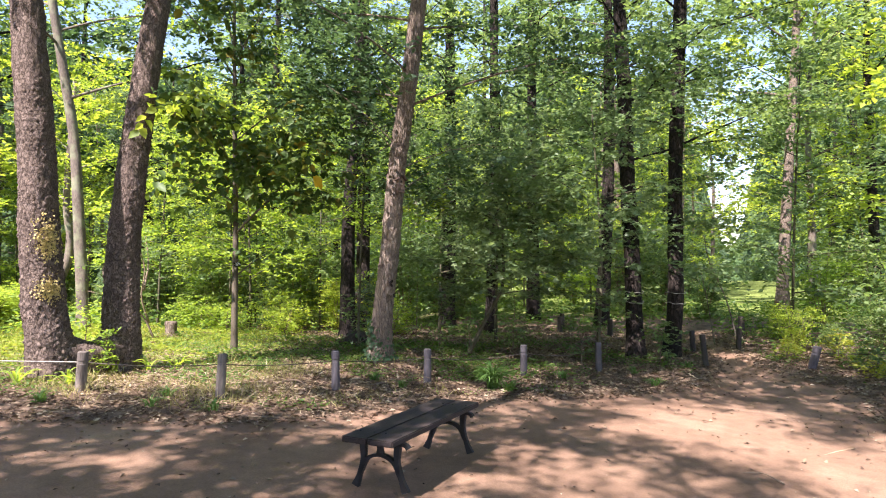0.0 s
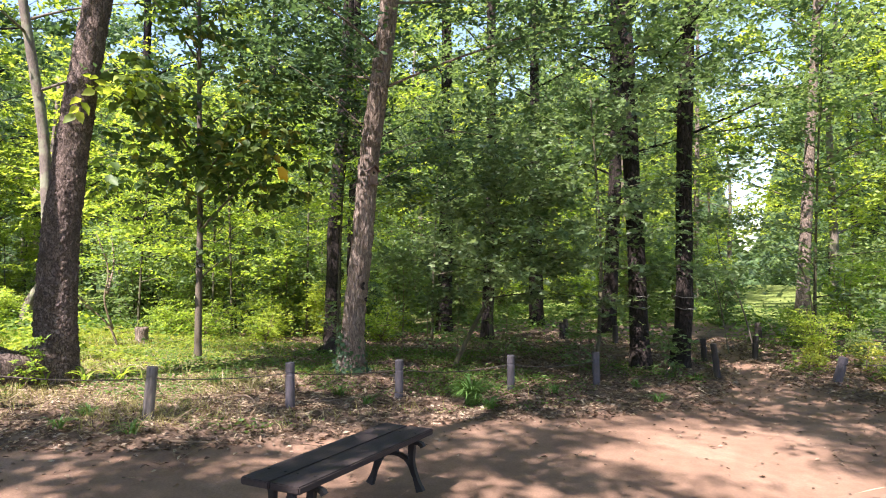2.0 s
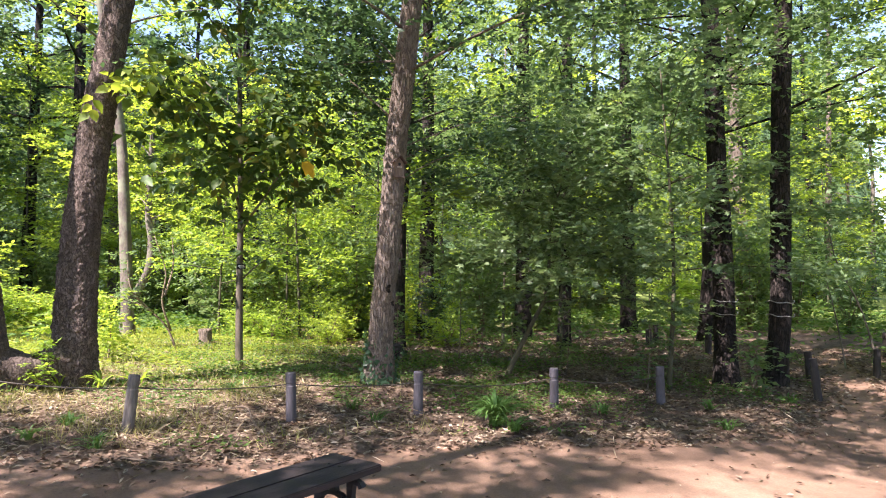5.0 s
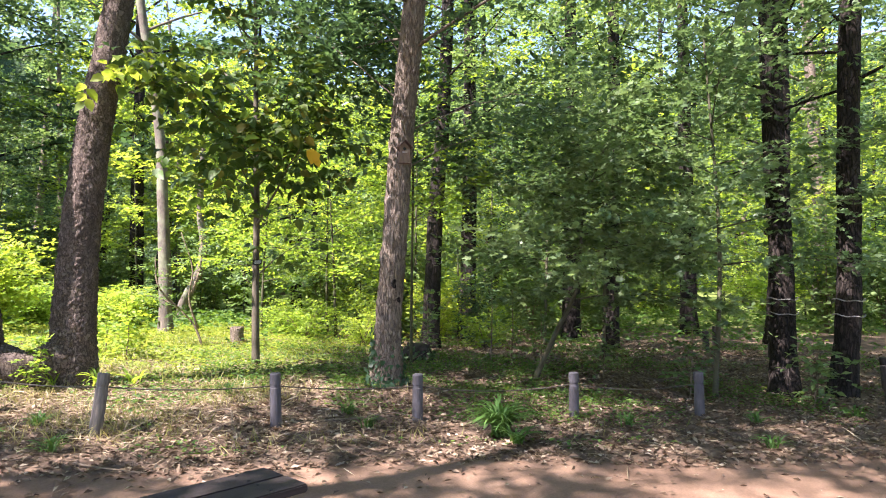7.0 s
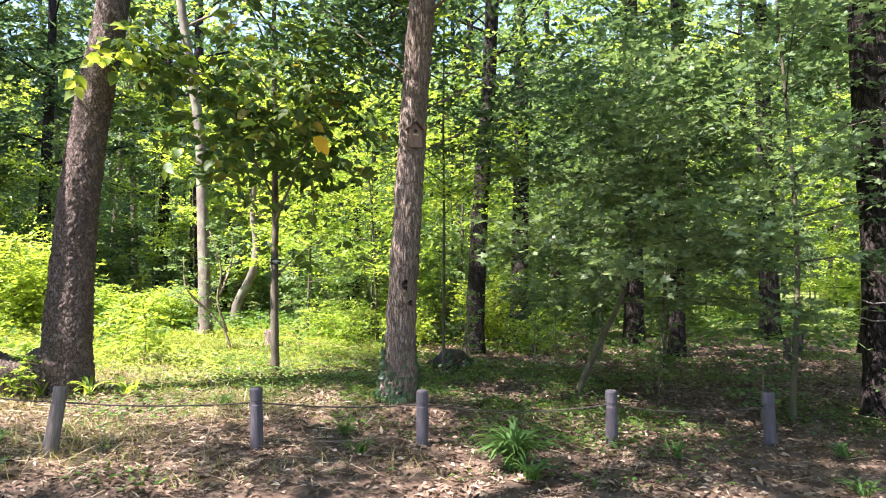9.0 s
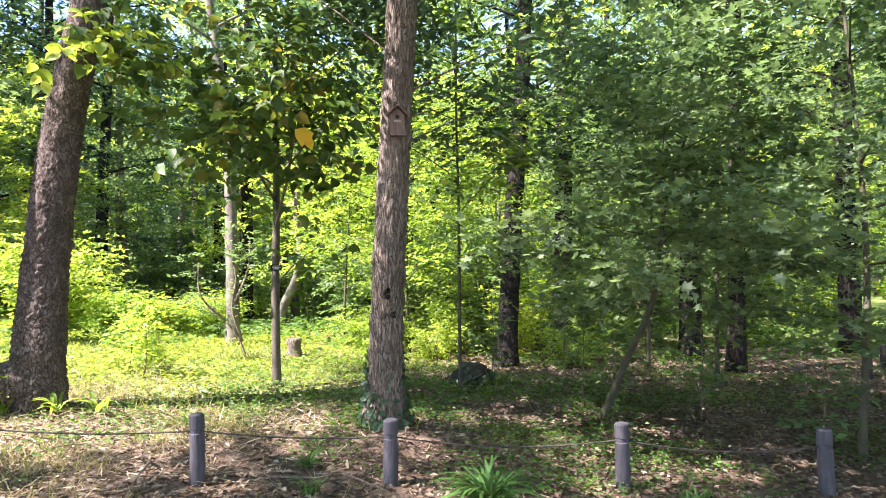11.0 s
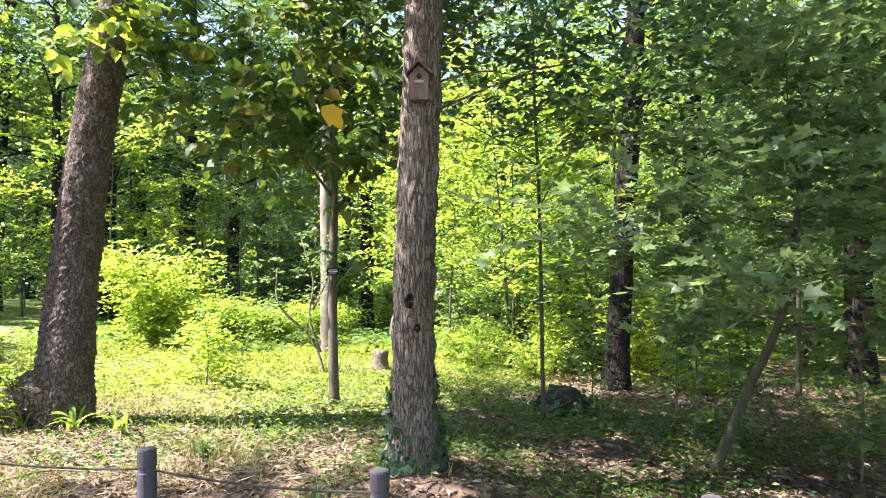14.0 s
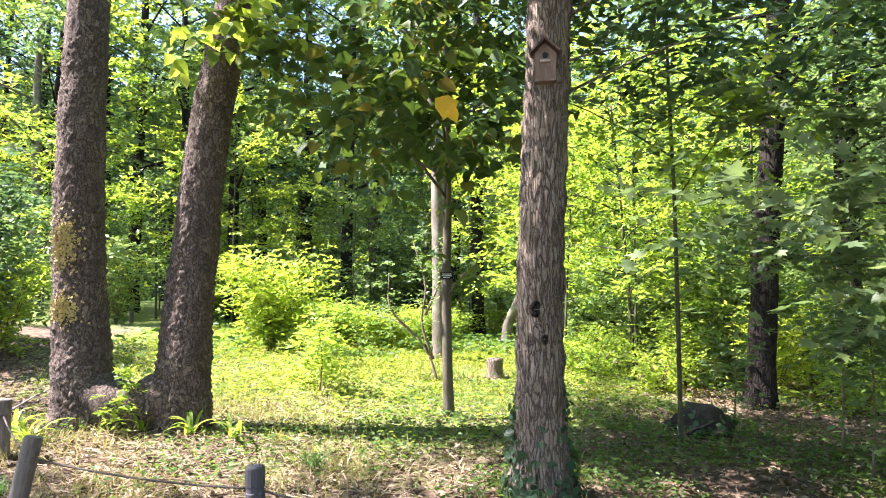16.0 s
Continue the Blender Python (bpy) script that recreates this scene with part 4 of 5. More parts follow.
def build_bench():
    bx, by, z = -2.345, 4.52, 0.147
    bench = thing("park_bench", pose(bx, by, z, 0, -0.3, -1.5), "backless park bench of dark-stained planks on black cast-iron legs", "bench")
    for x in (-0.105, 0.105):
        bm = bmesh.new()
        box(bm, (0.2, 1.42, 0.042), pose(x, 0, 0.365), 0.007)
        plank = part("plank", bm, PLANK, bench)
        for bolt_x in (x - 0.06, x + 0.06):
            for y in (-0.53, 0.53):
                bm = bmesh.new()
                bmesh.ops.create_cone(bm, cap_ends=True, segments=10, radius1=0.009, radius2=0.007, depth=0.005, matrix=pose(bolt_x, y, 0.3885))
                part("bolt", bm, IRON, plank, "black iron bolt head")
    for y in (-0.53, 0.53):
        leg_frame("leg_frame", bench, y)


build_bench()


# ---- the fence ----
# fifth value: 0 grey, 1 wood, 2 wood coloured darker for shade
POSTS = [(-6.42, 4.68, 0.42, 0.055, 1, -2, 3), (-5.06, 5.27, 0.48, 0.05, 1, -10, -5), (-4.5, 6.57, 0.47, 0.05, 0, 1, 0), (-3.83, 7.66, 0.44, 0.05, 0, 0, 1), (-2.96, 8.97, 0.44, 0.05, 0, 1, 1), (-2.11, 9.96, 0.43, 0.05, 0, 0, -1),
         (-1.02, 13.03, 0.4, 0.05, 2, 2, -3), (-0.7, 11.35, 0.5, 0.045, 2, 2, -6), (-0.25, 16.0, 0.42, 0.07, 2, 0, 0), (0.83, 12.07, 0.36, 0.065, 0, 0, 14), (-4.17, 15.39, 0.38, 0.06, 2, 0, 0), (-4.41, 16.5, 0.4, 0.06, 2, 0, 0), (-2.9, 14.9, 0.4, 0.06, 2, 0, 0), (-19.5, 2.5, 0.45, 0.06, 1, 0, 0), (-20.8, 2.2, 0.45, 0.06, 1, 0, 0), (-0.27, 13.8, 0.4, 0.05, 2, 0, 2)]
tops = []


def fence_post(x, y, h, r, wood, rx, ry):
    z = gz(x, y)
    m = pose(x, y, z, rx, ry) @ pose(0, 0, 0, 0, 0, x * 90)
    root = thing("fence_post", m, "weathered round wooden post coloured darker for the shade" if wood == 2 else "weathered round wooden fence post" if wood else "round purple-grey moulded fence post", "post", "low rope fence along the path")
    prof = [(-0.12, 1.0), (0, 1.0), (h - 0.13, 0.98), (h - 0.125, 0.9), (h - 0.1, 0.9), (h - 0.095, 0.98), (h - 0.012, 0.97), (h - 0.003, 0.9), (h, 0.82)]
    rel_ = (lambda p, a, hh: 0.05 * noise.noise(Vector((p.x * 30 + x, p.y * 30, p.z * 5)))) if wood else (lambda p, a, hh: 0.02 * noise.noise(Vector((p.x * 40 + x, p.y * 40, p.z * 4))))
    part("shaft", tube_mesh("shaft", [tube([(0, 0, a) for a, _ in prof], [r * b for _, b in prof], 20, rel_)], False), (POST_GREY, POST_WOOD, POST_SHADED)[wood], root)
    tops.append(m @ Vector((0, 0, h - 0.112)))


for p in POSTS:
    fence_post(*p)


def rope(a, b, sag, mat=ROPE, r=0.006, name="rope"):
    a, b = np.array(a), np.array(b)
    u = np.linspace(0, 1, 14)[:, None]
    p = a + (b - a) * u
    p[:, 2] -= (sag * 4 * u * (1 - u))[:, 0]
    ob = part(name, tube_mesh(name, [tube(p, np.full(14, r), 6)]), mat)
    return tagged(ob, "thin brown rope strung between the fence posts" if mat is ROPE else "pale cord running from the fence", "rope", "ropes of the low fence")


for i in range(5):
    rope(tops[i], tops[i + 1], 0.03 if i < 3 else 0.06)
tagged(part("rope", tube_mesh("rope", [tube(smooth_path([tuple(tops[0]), (-7.5, 4.5, 0.66), (-8.6, 4.3, 0.64), (-11.0, 3.8, 0.85)], 24), np.full(24, 0.007), 6)]), ROPE_PALE), "pale cord running from the fence post past the cherry trunks", "rope", "ropes of the low fence")
tagged(part("rope", tube_mesh("rope", [tube(smooth_path([tuple(tops[9]), (2.4, 11.6, 0.36), (4.6, 11.0, 0.34)], 16), np.full(16, 0.007), 6)]), ROPE), "thin brown rope beside the narrow trail", "rope", "ropes of the low fence")


# ---- small plants and ruins of trees ----
def at_ground(x, y, rz=0.0):
    return pose(x, y, gz(x, y), 0, 0, rz)


sunlit_bush = make_shrub(71, 1.9, 1.25, LEAF_LIME, 700, 0.11, "rounded bright yellow-green bush in the open glade", "bush", 8)
sunlit_bush.matrix_world = at_ground(-13.4, 6.3)
for x, y, sc, rz in [(-15.2, 7.5, 0.55, 40), (-14.6, 8.6, 0.5, 130), (-15.5, 9.6, 0.5, 220)]:
    copy_thing(sunlit_bush, at_ground(x, y, rz)).scale = (sc * 1.5, sc * 1.5, sc)


def crooked_shrub():
    root = thing("crooked_shrub", at_ground(-9.8, 8.6), "crooked bare-stemmed little shrub with sparse leaves", "shrub")
    rng = np.random.default_rng(72)
    starts, dirs = [], []
    for path in ([(0, 0, -0.05), (-0.15, -0.12, 0.4), (-0.45, -0.4, 0.75), (-0.8, -0.75, 0.9)], [(-0.1, -0.05, 0.3), (-0.12, -0.2, 0.8), (-0.1, -0.15, 1.3), (-0.2, -0.3, 1.9)],
                 [(-0.3, -0.25, 0.6), (-0.35, -0.6, 1.0), (-0.5, -0.6, 1.5)], [(-0.12, -0.15, 0.9), (-0.3, 0.1, 1.4), (-0.5, 0.2, 1.9)]):
        p = smooth_path(path, 12)
        part("stem", tube_mesh("stem", [tube(p, np.linspace(0.022, 0.006, 12), 7)]), TWIG, root)
        q = p[rng.integers(5, 12, 26)]
        starts.append(q + rng.normal(0, 0.13, q.shape))
        dirs.append(norm(rng.normal(0, 1, q.shape) * np.array([1, 1, 0.3])))
    v, f = sprays(rng, np.vstack(starts), np.vstack(dirs), rng.uniform(0.15, 0.4, 104), 7, 0.075)
    part("foliage", poly_mesh("foliage", v, f), LEAF_MID, root)


crooked_shrub()


def fan_plant(x, y, n, length, width, mat, label, name, seed, spread=0.75, category="plant"):
    """Arching strap leaves from one root."""
    rng = np.random.default_rng(seed)
    root = thing(name, at_ground(x, y), label, category)
    for i in range(n):
        az, up, ln = rng.uniform(0, 6.28), rng.uniform(0.85, 1.5), length * rng.uniform(0.6, 1.15)
        u = np.linspace(0, 1, 7)
        d = np.array([math.cos(az), math.sin(az), 0])
        p = d * (u[:, None] * ln * math.cos(up)) * spread + np.array([0, 0, 1]) * (u * ln * math.sin(up) - 0.55 * ln * u ** 2.2)[:, None] + d * (u[:, None] ** 2 * ln * 0.3)
        p[:, 2] = np.maximum(p[:, 2], 0.01)
        side = np.array([-d[1], d[0], 0])
        w = width * np.sin(np.pi * (0.12 + 0.88 * u)) ** 0.7 * 0.5
        v = np.stack([p + side * w[:, None] + np.array([0, 0, 1]) * w[:, None] * 0.5, p, p - side * w[:, None] + np.array([0, 0, 1]) * w[:, None] * 0.5], 1).reshape(-1, 3) + rng.normal(0, 0.025, 3) * np.array([1, 1, 0])
        f = [(a * 3 + b, (a + 1) * 3 + b, (a + 1) * 3 + b + 1, a * 3 + b + 1) for a in range(6) for b in (0, 1)]
        part("leaf", poly_mesh("leaf", v, f, True), mat, root)
    return root


fan_plant(-3.0, 7.85, 150, 0.66, 0.022, LILY, "clump of arching green strap leaves on the litter", "lily_clump", 81, 0.4)
fan_plant(-2.75, 7.75, 34, 0.32, 0.018, LILY, "small clump of arching green leaves", "lily_clump", 82)
for n, (x, y) in enumerate([(-6.85, 5.9), (-6.95, 5.5), (-7.15, 4.5), (-6.7, 4.75), (-6.75, 6.25)]):
    fan_plant(x, y, 10, 0.4, 0.028, LEAF_LIME, "sprouting bamboo grass at the foot of the cherry trunk", "bamboo_grass", 83 + n, 0.9)
for n, (x, y) in enumerate([(-5.5, 5.0), (-4.75, 4.85), (-5.9, 6.9), (-3.9, 7.1), (-2.4, 9.0), (-1.6, 10.1), (-4.4, 7.3), (-0.95, 11.0), (-5.3, 4.6), (-6.2, 4.1), (-1.2, 9.2), (-3.3, 8.2)]):
    fan_plant(x, y, 26, 0.26, 0.014, LILY, "tuft of grass among the fallen leaves", "grass_tuft", 90 + n)


def sprout(x, y, h, seed, leaf, n, label, spread=0.25, leaf_len=0.09, name="seedling"):
    rng = np.random.default_rng(seed)
    root = thing(name, at_ground(x, y), label, "plant")
    stem = smooth_path([(0, 0, -0.03), (0.02, 0.03, h * 0.5), (0.05, -0.02, h)], 8)
    part("stem", tube_mesh("stem", [tube(stem, np.linspace(0.012, 0.004, 8), 6)]), TWIG, root)
    q = stem[rng.integers(2, 8, n)]
    v, f = sprays(rng, q + rng.normal(0, 0.2 * spread, q.shape), norm(rng.normal(0, 1, q.shape) * np.array([1, 1, 0.3])), rng.uniform(0.5, 1.2, n) * spread, 7, leaf_len)
    v[:, 2] = np.maximum(v[:, 2], 0.01)
    part("foliage", poly_mesh("foliage", v, f), leaf, root)


sprout(-7.0, 5.4, 0.5, 101, LEAF_LIME, 22, "yellow-green leafy shoot between the two cherry trunks", 0.14, 0.065)
sprout(-6.95, 5.3, 0.3, 102, LEAF_LIME, 16, "yellow-green leafy shoot between the two cherry trunks", 0.14, 0.065)
sprout(-8.9, 7.0, 0.8, 103, LEAF_LIME, 60, "bright green bushy seedling in the glade", 0.4)
sprout(-9.4, 6.9, 0.6, 104, LEAF_LIME, 45, "bright green bushy seedling in the glade", 0.4)
sprout(-11.2, 7.2, 0.6, 105, LEAF_LIME, 45, "bright green bushy seedling in the glade", 0.4)
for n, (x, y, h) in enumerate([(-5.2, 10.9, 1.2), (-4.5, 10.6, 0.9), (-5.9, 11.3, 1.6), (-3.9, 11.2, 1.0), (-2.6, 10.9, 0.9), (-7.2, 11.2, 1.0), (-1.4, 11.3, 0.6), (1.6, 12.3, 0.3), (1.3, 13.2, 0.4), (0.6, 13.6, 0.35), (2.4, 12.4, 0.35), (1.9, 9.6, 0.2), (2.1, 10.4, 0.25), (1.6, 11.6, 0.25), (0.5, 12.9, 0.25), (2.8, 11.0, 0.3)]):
    # seedlings along the trail take the herb colour brightened for sun
    sprout(x, y, h, 110 + n, HERB_LIT if n > 7 else LEAF_MID, 34, "leafy green seedling on the shaded ground", 0.25 if n > 7 else 0.35, 0.07 if n > 7 else 0.1)

make_tree("crooked_tree", (-18.6, 12.35, gz(-18.6, 12.35)), [(0, 0, 0), (0.1, 0.05, 0.6), (0.55, 0.3, 1.5), (0.6, 0.4, 2.4), (0.5, 0.35, 3.6), (0.6, 0.5, 7)], 0.14, 0.05, BARK_PALE, "pale crooked trunk at the far side of the glade", sides=18, rings=40, relief=rugged, limbs=9, limb_from=3.0, reach=1.8, twigs=260, leaf_len=0.17, leaf_mat=LEAF_LIME, seed=12)


def stump(x, y, r, h, label, seed):
    path = [(0, 0, a) for a in np.linspace(-0.1, h, 10)]
    root = thing("tree_stump", at_ground(x, y), label, "stump")
    part("wood", tube_mesh("wood", [tube(path, [r * (1 + 0.35 * math.exp(-max(p[2], 0) / 0.08)) for p in path], 22, lambda p, a, hh: 0.16 * noise.noise(Vector((p.x * 14 + seed, p.y * 14, p.z * 5))) + (0.25 * noise.noise(p * 30) if hh > h - 0.05 else 0))]), BARK_RIDGED, root)


stump(-10.5, 9.6, 0.11, 0.3, "short dark weathered stump in the grass", 3)


def ivy(name, label, base, n, spread, high, seed, around=None):
    """Ivy leaves over a mound, or climbing round a trunk of that radius."""
    rng = np.random.default_rng(seed)
    root = thing(name, pose(*base), label, "ivy")
    az = rng.uniform(0, 6.28, n)
    if around:
        hgt = high * rng.uniform(0, 1, n) ** 2.0
        r = around * (0.98 + 0.5 * np.exp(-hgt / 0.12)) + rng.uniform(0, 0.02, n)
    else:
        hgt = high * rng.uniform(0, 1, n)
        r = spread * np.sqrt(1 - (hgt / high) ** 2) * rng.uniform(0.85, 1.1, n)
    out = np.stack([np.cos(az), np.sin(az), np.full(n, 0.35)], -1)
    pos = np.stack([np.cos(az) * r, np.sin(az) * r, hgt + 0.02], -1)
    ln = rng.uniform(0.035, 0.075, n)
    v, f = leaves(rng, pos, np.array([0, 0, -0.6]) + rng.normal(0, 0.6, (n, 3)), out + rng.normal(0, 0.35, (n, 3)), ln, ln * 0.85, 0.1, True)
    part("foliage", poly_mesh("foliage", v, f), LEAF_DARK, root)
    for i in range(4):
        a = np.linspace(0, 1.2, 8) + i * 1.6
        rr = (around or spread) * (1.05 + 0.25 * np.exp(-np.linspace(0, high, 8) / 0.15))
        vine = np.stack([np.cos(a) * rr, np.sin(a) * rr, np.linspace(0, high * 0.8, 8)], -1)
        part("vine", tube_mesh("vine", [tube(vine, np.linspace(0.008, 0.004, 8), 5)]), TWIG, root)
    return root


ivy("ivy", "dark ivy climbing the foot of the oak", (-4.86, 8.2, gz(-4.86, 8.2)), 420, 0.4, 0.6, 131, 0.155)
mound = ivy("ivy_mound", "low dark rotten root stump with a little ivy", (-6.75, 10.55, gz(-6.75, 10.55)), 170, 0.29, 0.24, 132)
part("rotten_wood", tube_mesh("rotten_wood", [tube([(0, 0, -0.05), (0, 0, 0.06), (0.02, 0, 0.14), (0.05, 0.02, 0.22), (0.06, 0.03, 0.27), (0.06, 0.03, 0.29)], [0.29, 0.27, 0.24, 0.17, 0.09, 0.02], 36, lambda p, a, h: 0.4 * noise.noise(p * 7) + 0.35 * noise.noise(p * 19))]), ROT, mound)


# ---- things hung on the trunks ----
def birdhouse():
    root = thing("birdhouse", pose(-4.62, 8.18, 2.72) @ pose(0, 0, 0, 0, 0, math.degrees(math.atan2(-1.41, 3.59)) + 90) @ pose(0, -0.12, 0.01) @ Matrix.Scale(0.79, 4), "small red-brown wooden birdhouse fixed to the oak trunk", "birdhouse")
    bm = bmesh.new()
    w, d, h, gable = 0.15, 0.13, 0.2, 0.07
    pts = [(-w / 2, 0), (w / 2, 0), (w / 2, h), (0, h + gable), (-w / 2, h)]
    front, back = [bm.verts.new((x, -d / 2, z)) for x, z in pts], [bm.verts.new((x, d / 2, z)) for x, z in pts]
    bm.faces.new(front)
    bm.faces.new(back[::-1])
    for i in range(5):
        bm.faces.new((front[i], back[i], back[(i + 1) % 5], front[(i + 1) % 5]))
    bmesh.ops.recalc_face_normals(bm, faces=bm.faces)
    body = part("body", bm, WOOD_RED, root)
    for s in (-1, 1):
        bm = bmesh.new()
        box(bm, (0.142, 0.2, 0.014), pose(s * 0.053, -0.015, h + gable * 0.45 + 0.013, 0, s * 43, 0), 0.002)
        part("roof_board", bm, ROOF_WOOD, root, "dark thin roof board")
    # solid black disc on the front, in place of a hole's inner shade
    bm = bmesh.new()
    bmesh.ops.create_cone(bm, cap_ends=True, segments=20, radius1=0.021, radius2=0.021, depth=0.006, matrix=pose(0, -d / 2 - 0.002, h * 0.9, 90))
    part("hole_disc", bm, BLACK, body, "black disc standing in for the shaded round entrance hole")
    bm = bmesh.new()
    box(bm, (0.075, 0.016, 0.02), pose(0, -d / 2 - 0.008, h * 0.68), 0.002)
    part("perch_ledge", bm, LEDGE, body, "small pale wooden ledge under the hole")
    bm = bmesh.new()
    box(bm, (0.15, 0.16, 0.016), pose(0, -0.012, -0.008), 0.003)
    part("floor_board", bm, WOOD_RED, root)
    bm = bmesh.new()
    box(bm, (0.1, 0.04, 0.12), pose(0, 0.05, -0.07), 0.004)
    part("bracket", bm, BRACKET, root, "dark red-brown bracket board")


birdhouse()
for n, (x, y, z, r) in enumerate([(-4.605, 8.08, 1.44, 0.035), (-4.585, 8.13, 1.27, 0.022)]):
    ring = [(x + 0.012 * math.cos(2 * t), y + 0.5 * r * math.sin(t) * -1.0 + r * 0.2, z + r * math.cos(t)) for t in np.linspace(0, 6.283, 18)]
    part("knot", tube_mesh("knot", [tube(ring, np.full(18, r * 0.42), 7, lambda p, a, h: 0.3 * noise.noise(p * 60))]), BARK_DARK, tree_e, "dark scar of a lost branch").matrix_parent_inverse = tree_e.matrix_world.inverted()


def plant_label():
    root = thing("plant_label", pose(-7.6, 8.235, 1.72) @ pose(0, 0, 0, 0, 0, math.degrees(math.atan2(-1.47, 6.57)) + 90) @ pose(0, -0.062, 0), "small black plate with white writing tied to the young tree", "sign")
    bm = bmesh.new()
    box(bm, (0.13, 0.006, 0.07), Matrix(), 0.002)
    plate = part("plate", bm, BLACK, root)
    for z, w in ((0.017, 0.09), (0.0, 0.1), (-0.017, 0.07)):
        bm = bmesh.new()
        box(bm, (w, 0.002, 0.008), pose(0, -0.0045, z))
        part("line_of_writing", bm, WHITE, plate)
    part("string", tube_mesh("string", [tube([(0.062 * math.cos(a), 0.062 + 0.062 * math.sin(a), 0.03) for a in np.linspace(0, 6.283, 20)], np.full(20, 0.004), 5)]), ROPE, root)


plant_label()


def tape(cx, cy, z, r, label):
    a = np.linspace(0, 6.283, 36)
    ring = [(r * math.cos(t), r * math.sin(t), 0.012 * math.sin(t * 2) + 0.008 * math.sin(5 * t)) for t in a]
    ob = part("tape", tube_mesh("tape", [tube(ring, np.full(36, 0.007), 6)]), ROPE_PALE)
    ob.matrix_world = pose(cx, cy, z)
    tagged(ob, label, "tape", "tapes round the dark trunks")


for z, dz in ((1.2, 0.0), (1.02, 0.0)):
    tape(-1.96, 12.22, z, 0.178, "pale tape tied round a dark trunk")
    tape(-1.24, 12.22, z, 0.168, "pale tape tied round a dark trunk")

saddle = smooth_path([(-7.3, 4.98, 0.74), (-7.17, 5.24, 0.62), (-7.15, 5.46, 0.61), (-7.18, 5.78, 0.74)], 24)
part("root_saddle", tube_mesh("root_saddle", [tube(saddle, np.full(24, 0.215), 40, scaly)]), BARK_SCALY, tree_a, "grown-together foot of the two trunks").matrix_parent_inverse = tree_a.matrix_world.inverted()


def lichen(z, az, w, h, n, seed):
    rng = np.random.default_rng(seed)
    a = radians(az) + rng.normal(0, w, n)
    zz = z + rng.normal(0, h, n)
    cx = np.interp(zz, [1.2, 2, 3], [-7.36, -7.38, -7.43])
    cy = np.interp(zz, [1.2, 2, 3], [4.91, 4.86, 4.84])
    out = np.stack([np.cos(a), np.sin(a), np.zeros(n)], -1)
    pos = np.stack([cx, cy, zz], -1) + out * 0.237
    ln = rng.uniform(0.012, 0.032, n)
    v, f = leaves(rng, pos, np.array([0, 0, 1]) + rng.normal(0, 0.8, (n, 3)), out + rng.normal(0, 0.4, (n, 3)), ln, ln, 0.3)
    tagged(part("lichen_patch", poly_mesh("lichen_patch", v, f), LICHEN, tree_a, "crusty yellow-grey lichen"), kind="stuff").matrix_parent_inverse = tree_a.matrix_world.inverted()


lichen(1.98, -14, 0.26, 0.12, 620, 141)
lichen(1.42, -18, 0.26, 0.06, 380, 142)
# lit copy of the young tree's leaves: sunlight put into a brighter colour
rng = np.random.default_rng(139)
q = np.array([-6.62, 6.25, 3.78]) + rng.normal(0, 1, (20, 3)) * np.array([0.24, 0.24, 0.14])
v, f = sprays(rng, q, norm(rng.normal(0, 1, q.shape) * np.array([1, 1, 0.3])), rng.uniform(0.2, 0.4, 20), 5, 0.14, 0.7, fine=True, hang=0.3)
part("sunlit_leaves", poly_mesh("sunlit_leaves", v, f), LEAF_LIME, tree_d, "large leaves coloured bright yellow-green as if sunlit").matrix_parent_inverse = tree_d.matrix_world.inverted()
rng = np.random.default_rng(140)
v, f = leaves(rng, np.array([[-5.69, 7.83, 3.0], [-5.68, 7.84, 2.9]]), np.array([[0.1, -0.2, -1], [0.3, 0.35, -0.9]]), np.array([[1, -0.25, 0.1]] * 2), np.array([0.19, 0.13]), np.array([0.19, 0.1]), 0.1, True)
part("yellow_leaf", poly_mesh("yellow_leaf", v, f), LEAF_YELLOW, tree_d).matrix_parent_inverse = tree_d.matrix_world.inverted()


# ---- what covers the ground ----
def scatter(n, seed, x0, x1, y0, y1, keep):
    rng = np.random.default_rng(seed)
    x, y = rng.uniform(x0, x1, n), rng.uniform(y0, y1, n)
    ok = rng.uniform(0, 1, n) < keep(x, y, bare(x, y))
    x, y = x[ok], y[ok]
    z = ground_z(x, y) - 0.025 * np.clip(bare(x, y) / 0.4 + 0.5, 0, 1)
    return rng, np.stack([x, y, z], -1)


def patchy(x, y, s=1.0, ph=0.0):
    return 0.5 + 0.5 * np.sin(x * 1.7 * s + ph + 1.1 * np.sin(y * 1.3 * s)) * np.sin(y * 1.9 * s - ph + 1.3 * np.sin(x * 0.9 * s))


def lying(name, rng, p, ln, ratio, mat, label, category, tilt=0.3, lift=0.012):
    n = len(p)
    along = rng.normal(0, 1, (n, 3)) * np.array([1, 1, 0.15])
    up = np.array([0, 0, 1.0]) + rng.normal(0, tilt, (n, 3))
    v, f = leaves(rng, p + np.array([0, 0, lift]), along, up, ln, ln * ratio, 0.35)
    tagged(part(name, poly_mesh(name, v, f), mat), label, category, kind="stuff")


def standing(name, rng, p, ln, ratio, mat, label, category, lean=0.45):
    n = len(p)
    along = np.array([0, 0, 1.0]) + rng.normal(0, lean, (n, 3))
    v, f = leaves(rng, p - np.array([0, 0, 0.01]), along, norm(rng.normal(0, 1, (n, 3)) * np.array([1, 1, 0.2])), ln, ln * ratio, 0.2)
    tagged(part(name, poly_mesh(name, v, f), mat), label, category, kind="stuff")


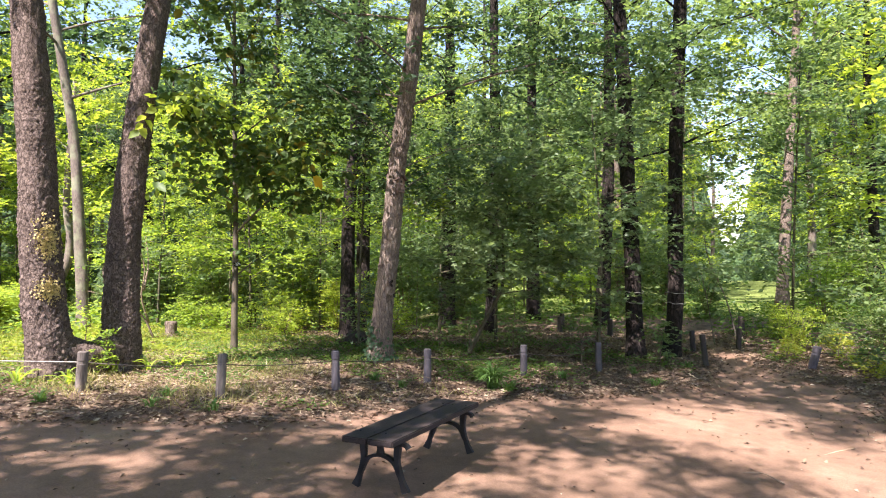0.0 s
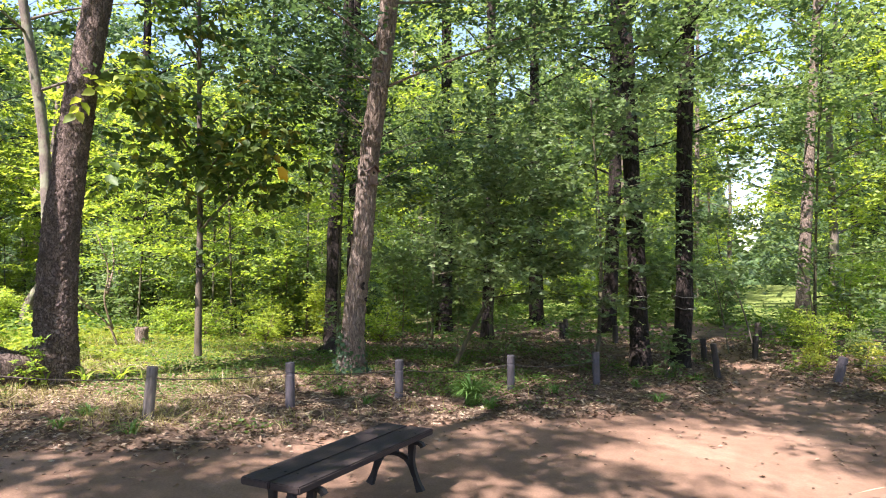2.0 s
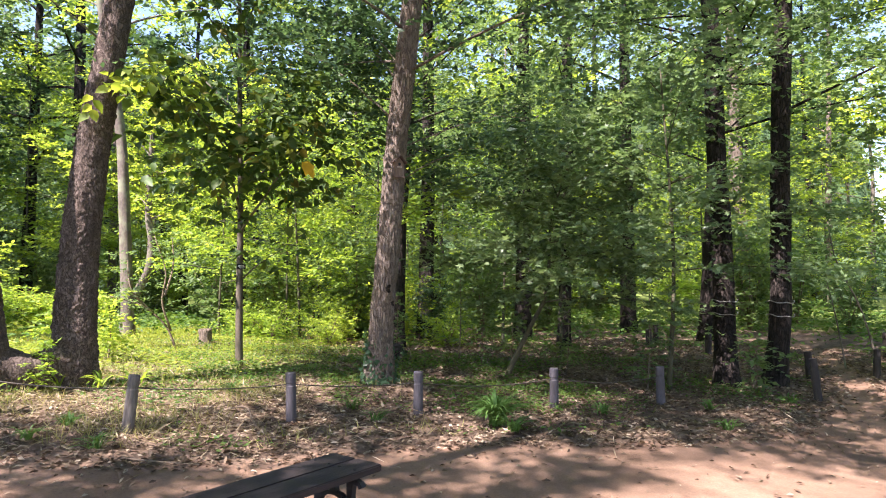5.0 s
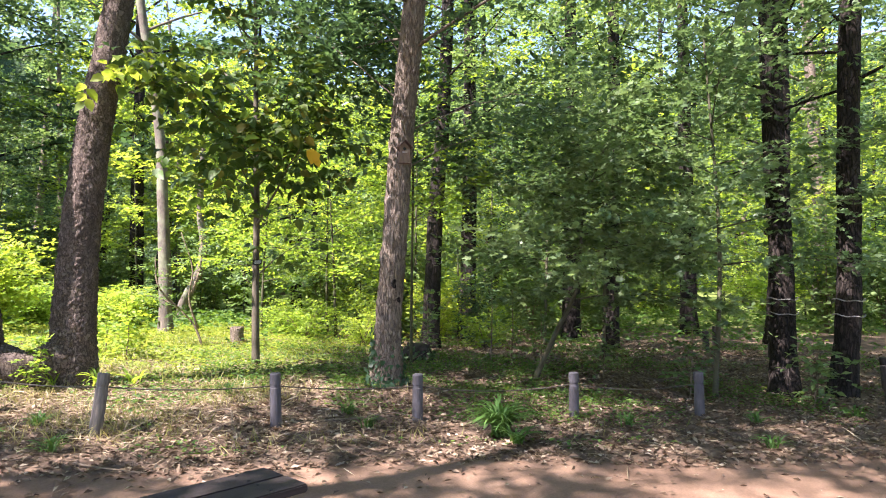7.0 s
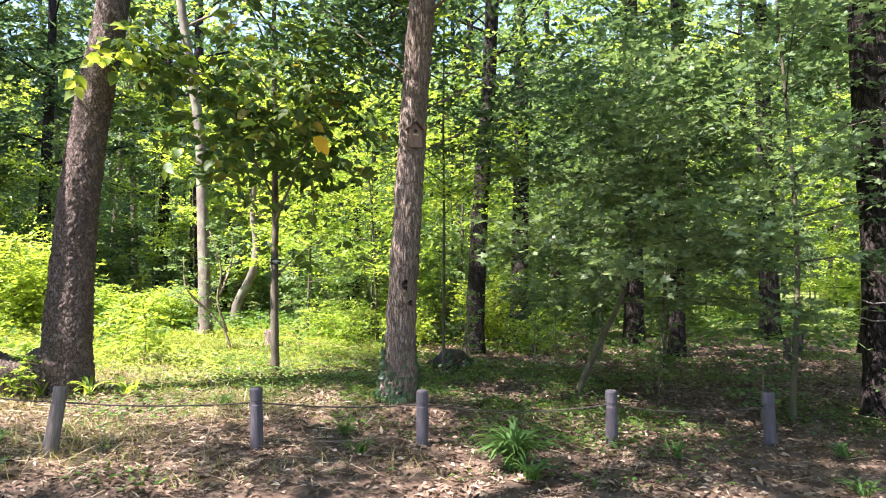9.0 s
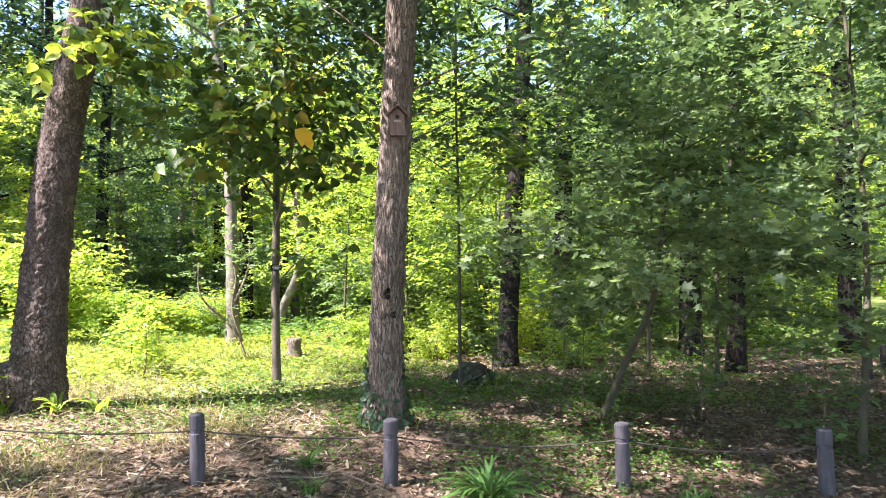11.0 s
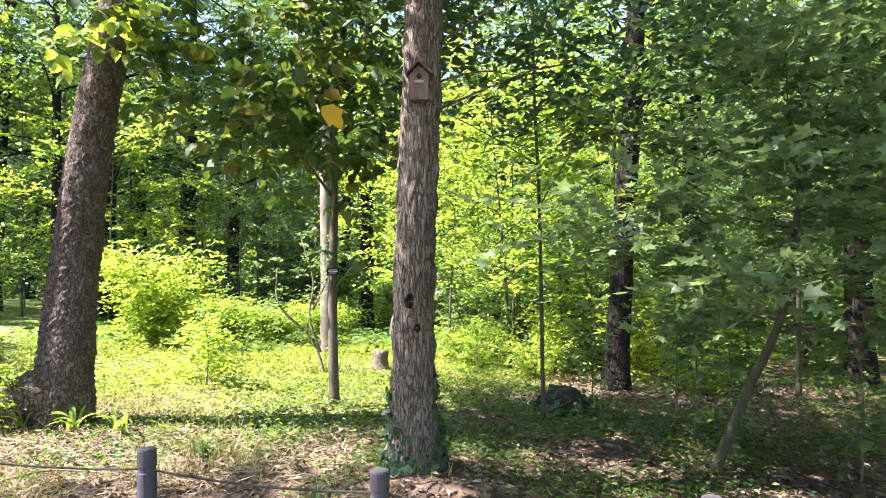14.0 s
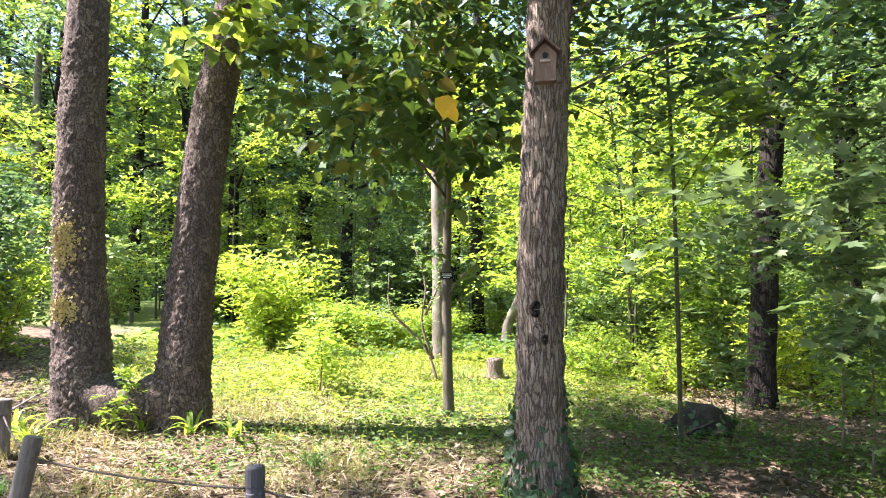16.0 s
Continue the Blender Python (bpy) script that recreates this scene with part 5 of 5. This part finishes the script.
rng, p = scatter(160000, 151, -13, 3, 2.5, 17, lambda x, y, d: np.where(d > 0.1, 0.16 * np.exp(-d * 2.2), np.clip(0.95 - 0.75 * glade(x, y), 0.05, 1) * np.clip(1.25 - np.hypot(x + 4, y - 7.5) / 13, 0.15, 1)))
lying("fallen_leaves", rng, p, rng.uniform(0.025, 0.08, len(p)), 0.42, LEAF_DEAD, "brown and pale dry leaves covering the ground", "fallen leaves", 0.4)
rng, p = scatter(6500, 152, -9, 2, 2.5, 12, lambda x, y, d: np.where(d > 0.15, 0.02 * np.exp(-d * 1.5), np.exp(-np.abs(d + 0.9) * 0.7) * patchy(x, y, 1.3, 0.4)))
lying("dry_straw", rng, p, rng.uniform(0.12, 0.34, len(p)), 0.035, STRAW, "pale dry stalks and straw strewn along the path's edge", "straw", 0.3, 0.02)
rng, p = scatter(17000, 159, -9, -3.6, 4.2, 8, lambda x, y, d: np.where(d > -0.25, 0, np.exp(-((x + 6.4) / 1.9) ** 2 - ((y - 6.0) / 1.2) ** 2)))
lying("strewn_straw", rng, p, rng.uniform(0.05, 0.2, len(p)), 0.06, STRAW_PALE, "pale bleached straw and leaf scraps below the cherry trees", "straw", 0.3, 0.016)
rng, p = scatter(90000, 153, -22, -6, 3.5, 15, lambda x, y, d: np.where(d > -0.6, 0, glade(x, y) * np.clip(0.35 + patchy(x, y, 0.8), 0, 1) * np.clip((-x - 6) / 3, 0.15, 1)))
standing("grass", rng, p, rng.uniform(0.05, 0.16, len(p)) * (0.7 + 0.6 * patchy(p[:, 0], p[:, 1], 0.9, 2.0)), 0.07, GRASS, "sunlit yellow-green grass of the glade", "grass", 0.8)
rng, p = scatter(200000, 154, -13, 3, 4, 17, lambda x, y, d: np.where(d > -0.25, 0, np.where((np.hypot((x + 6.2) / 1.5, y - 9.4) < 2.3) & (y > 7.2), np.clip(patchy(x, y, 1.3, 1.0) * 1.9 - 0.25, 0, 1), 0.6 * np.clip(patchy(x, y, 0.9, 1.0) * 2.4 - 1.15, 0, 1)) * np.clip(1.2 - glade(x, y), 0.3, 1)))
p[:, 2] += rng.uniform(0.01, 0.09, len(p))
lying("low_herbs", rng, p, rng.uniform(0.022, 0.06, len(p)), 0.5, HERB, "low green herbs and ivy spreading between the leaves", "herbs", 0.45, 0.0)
rng, p = scatter(40000, 158, -8.5, -2, 4.3, 9.5, lambda x, y, d: np.where(d > -0.3, 0, np.clip(patchy(x, y, 1.2, 2.2) * 1.7 - 0.5, 0, 1) * np.clip((-x - 2.5) / 3, 0.15, 1) * np.where(y > 7.3, 0.2, 1.0)))
standing("dry_grass", rng, p, rng.uniform(0.05, 0.17, len(p)), 0.05, DRY_GRASS, "short yellowing grass between the fence and the cherry trees", "grass", 0.95)
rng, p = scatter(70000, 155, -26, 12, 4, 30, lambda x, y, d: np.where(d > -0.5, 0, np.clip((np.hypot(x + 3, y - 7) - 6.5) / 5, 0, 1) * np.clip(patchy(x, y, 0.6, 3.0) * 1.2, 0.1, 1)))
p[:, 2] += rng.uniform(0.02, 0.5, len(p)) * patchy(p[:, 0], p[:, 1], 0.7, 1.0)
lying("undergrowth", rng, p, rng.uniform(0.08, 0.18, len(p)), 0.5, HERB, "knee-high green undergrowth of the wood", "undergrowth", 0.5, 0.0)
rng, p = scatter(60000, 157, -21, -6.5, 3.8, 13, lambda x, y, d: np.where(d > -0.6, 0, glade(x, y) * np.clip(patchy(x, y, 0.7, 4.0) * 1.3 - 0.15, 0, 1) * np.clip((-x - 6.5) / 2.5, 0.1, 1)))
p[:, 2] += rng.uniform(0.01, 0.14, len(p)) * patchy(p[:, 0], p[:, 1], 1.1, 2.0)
# glade herbs use the brightened colour, part of their sunlight is painted
lying("glade_herbs", rng, p, rng.uniform(0.04, 0.1, len(p)), 0.5, HERB_LIT, "herbs of the sunlit glade, coloured bright yellow-green as if lit", "herbs", 0.3, 0.0)
rng, p = scatter(2600, 156, -5, 3, -1, 12, lambda x, y, d: np.where(d > 0.1, 0.35, 0.0))
lying("path_debris", rng, p, rng.uniform(0.02, 0.06, len(p)), 0.45, LEAF_DEAD, "scattered leaf scraps on the trodden earth", "fallen leaves", 0.4, 0.004)


def fallen_branch(points, r, label, mat=TWIG):
    pts = [(x, y, gz(x, y) + z) for x, y, z in points]
    tagged(part("fallen_branch", tube_mesh("fallen_branch", [tube(smooth_path(pts, 16), np.linspace(r, r * 0.3, 16), 7)]), mat), label, "branch")


for pts, r in (([(-4.4, 7.0, 0.02), (-4.1, 7.25, 0.05), (-3.75, 7.3, 0.14), (-3.4, 7.6, 0.03)], 0.009), ([(-5.2, 6.3, 0.02), (-4.9, 6.35, 0.09), (-4.6, 6.2, 0.05), (-4.35, 6.1, 0.02)], 0.012), ([(-4.5, 4.9, 0.0), (-4.2, 5.0, 0.02), (-3.9, 5.2, 0.01)], 0.01), ([(-5.5, 5.5, 0.01), (-5.7, 5.9, 0.04), (-5.6, 6.3, 0.02)], 0.009), ([(0.2, 5.9, -0.01), (0.05, 6.05, 0.0), (-0.1, 6.0, -0.01)], 0.008), ([(-8.6, 6.2, 0.01), (-8.2, 6.5, 0.03), (-7.6, 6.7, 0.02)], 0.02)):
    fallen_branch(pts, r, "dead brown branch lying on the ground")

for path, r in (([(-0.28, 14.83, 0.0), (-0.51, 14.7, 0.98), (-0.81, 14.54, 1.75), (-0.9, 14.4, 2.3)], 0.017), ([(0.75, 15.3, 0.0), (0.62, 15.22, 1.32), (0.31, 15.06, 1.96), (-0.1, 15.0, 2.3)], 0.018), ([(-0.72, 14.6, 0.0), (-0.85, 14.55, 0.9), (-0.97, 14.47, 1.56)], 0.014)):
    tagged(part("bare_stem", tube_mesh("bare_stem", [tube(smooth_path(path, 16), np.linspace(r, r * 0.4, 16), 8)]), BARK_PALE), "pale bare leaning stem beside the narrow trail", "branch", "pale bare stems by the trail")
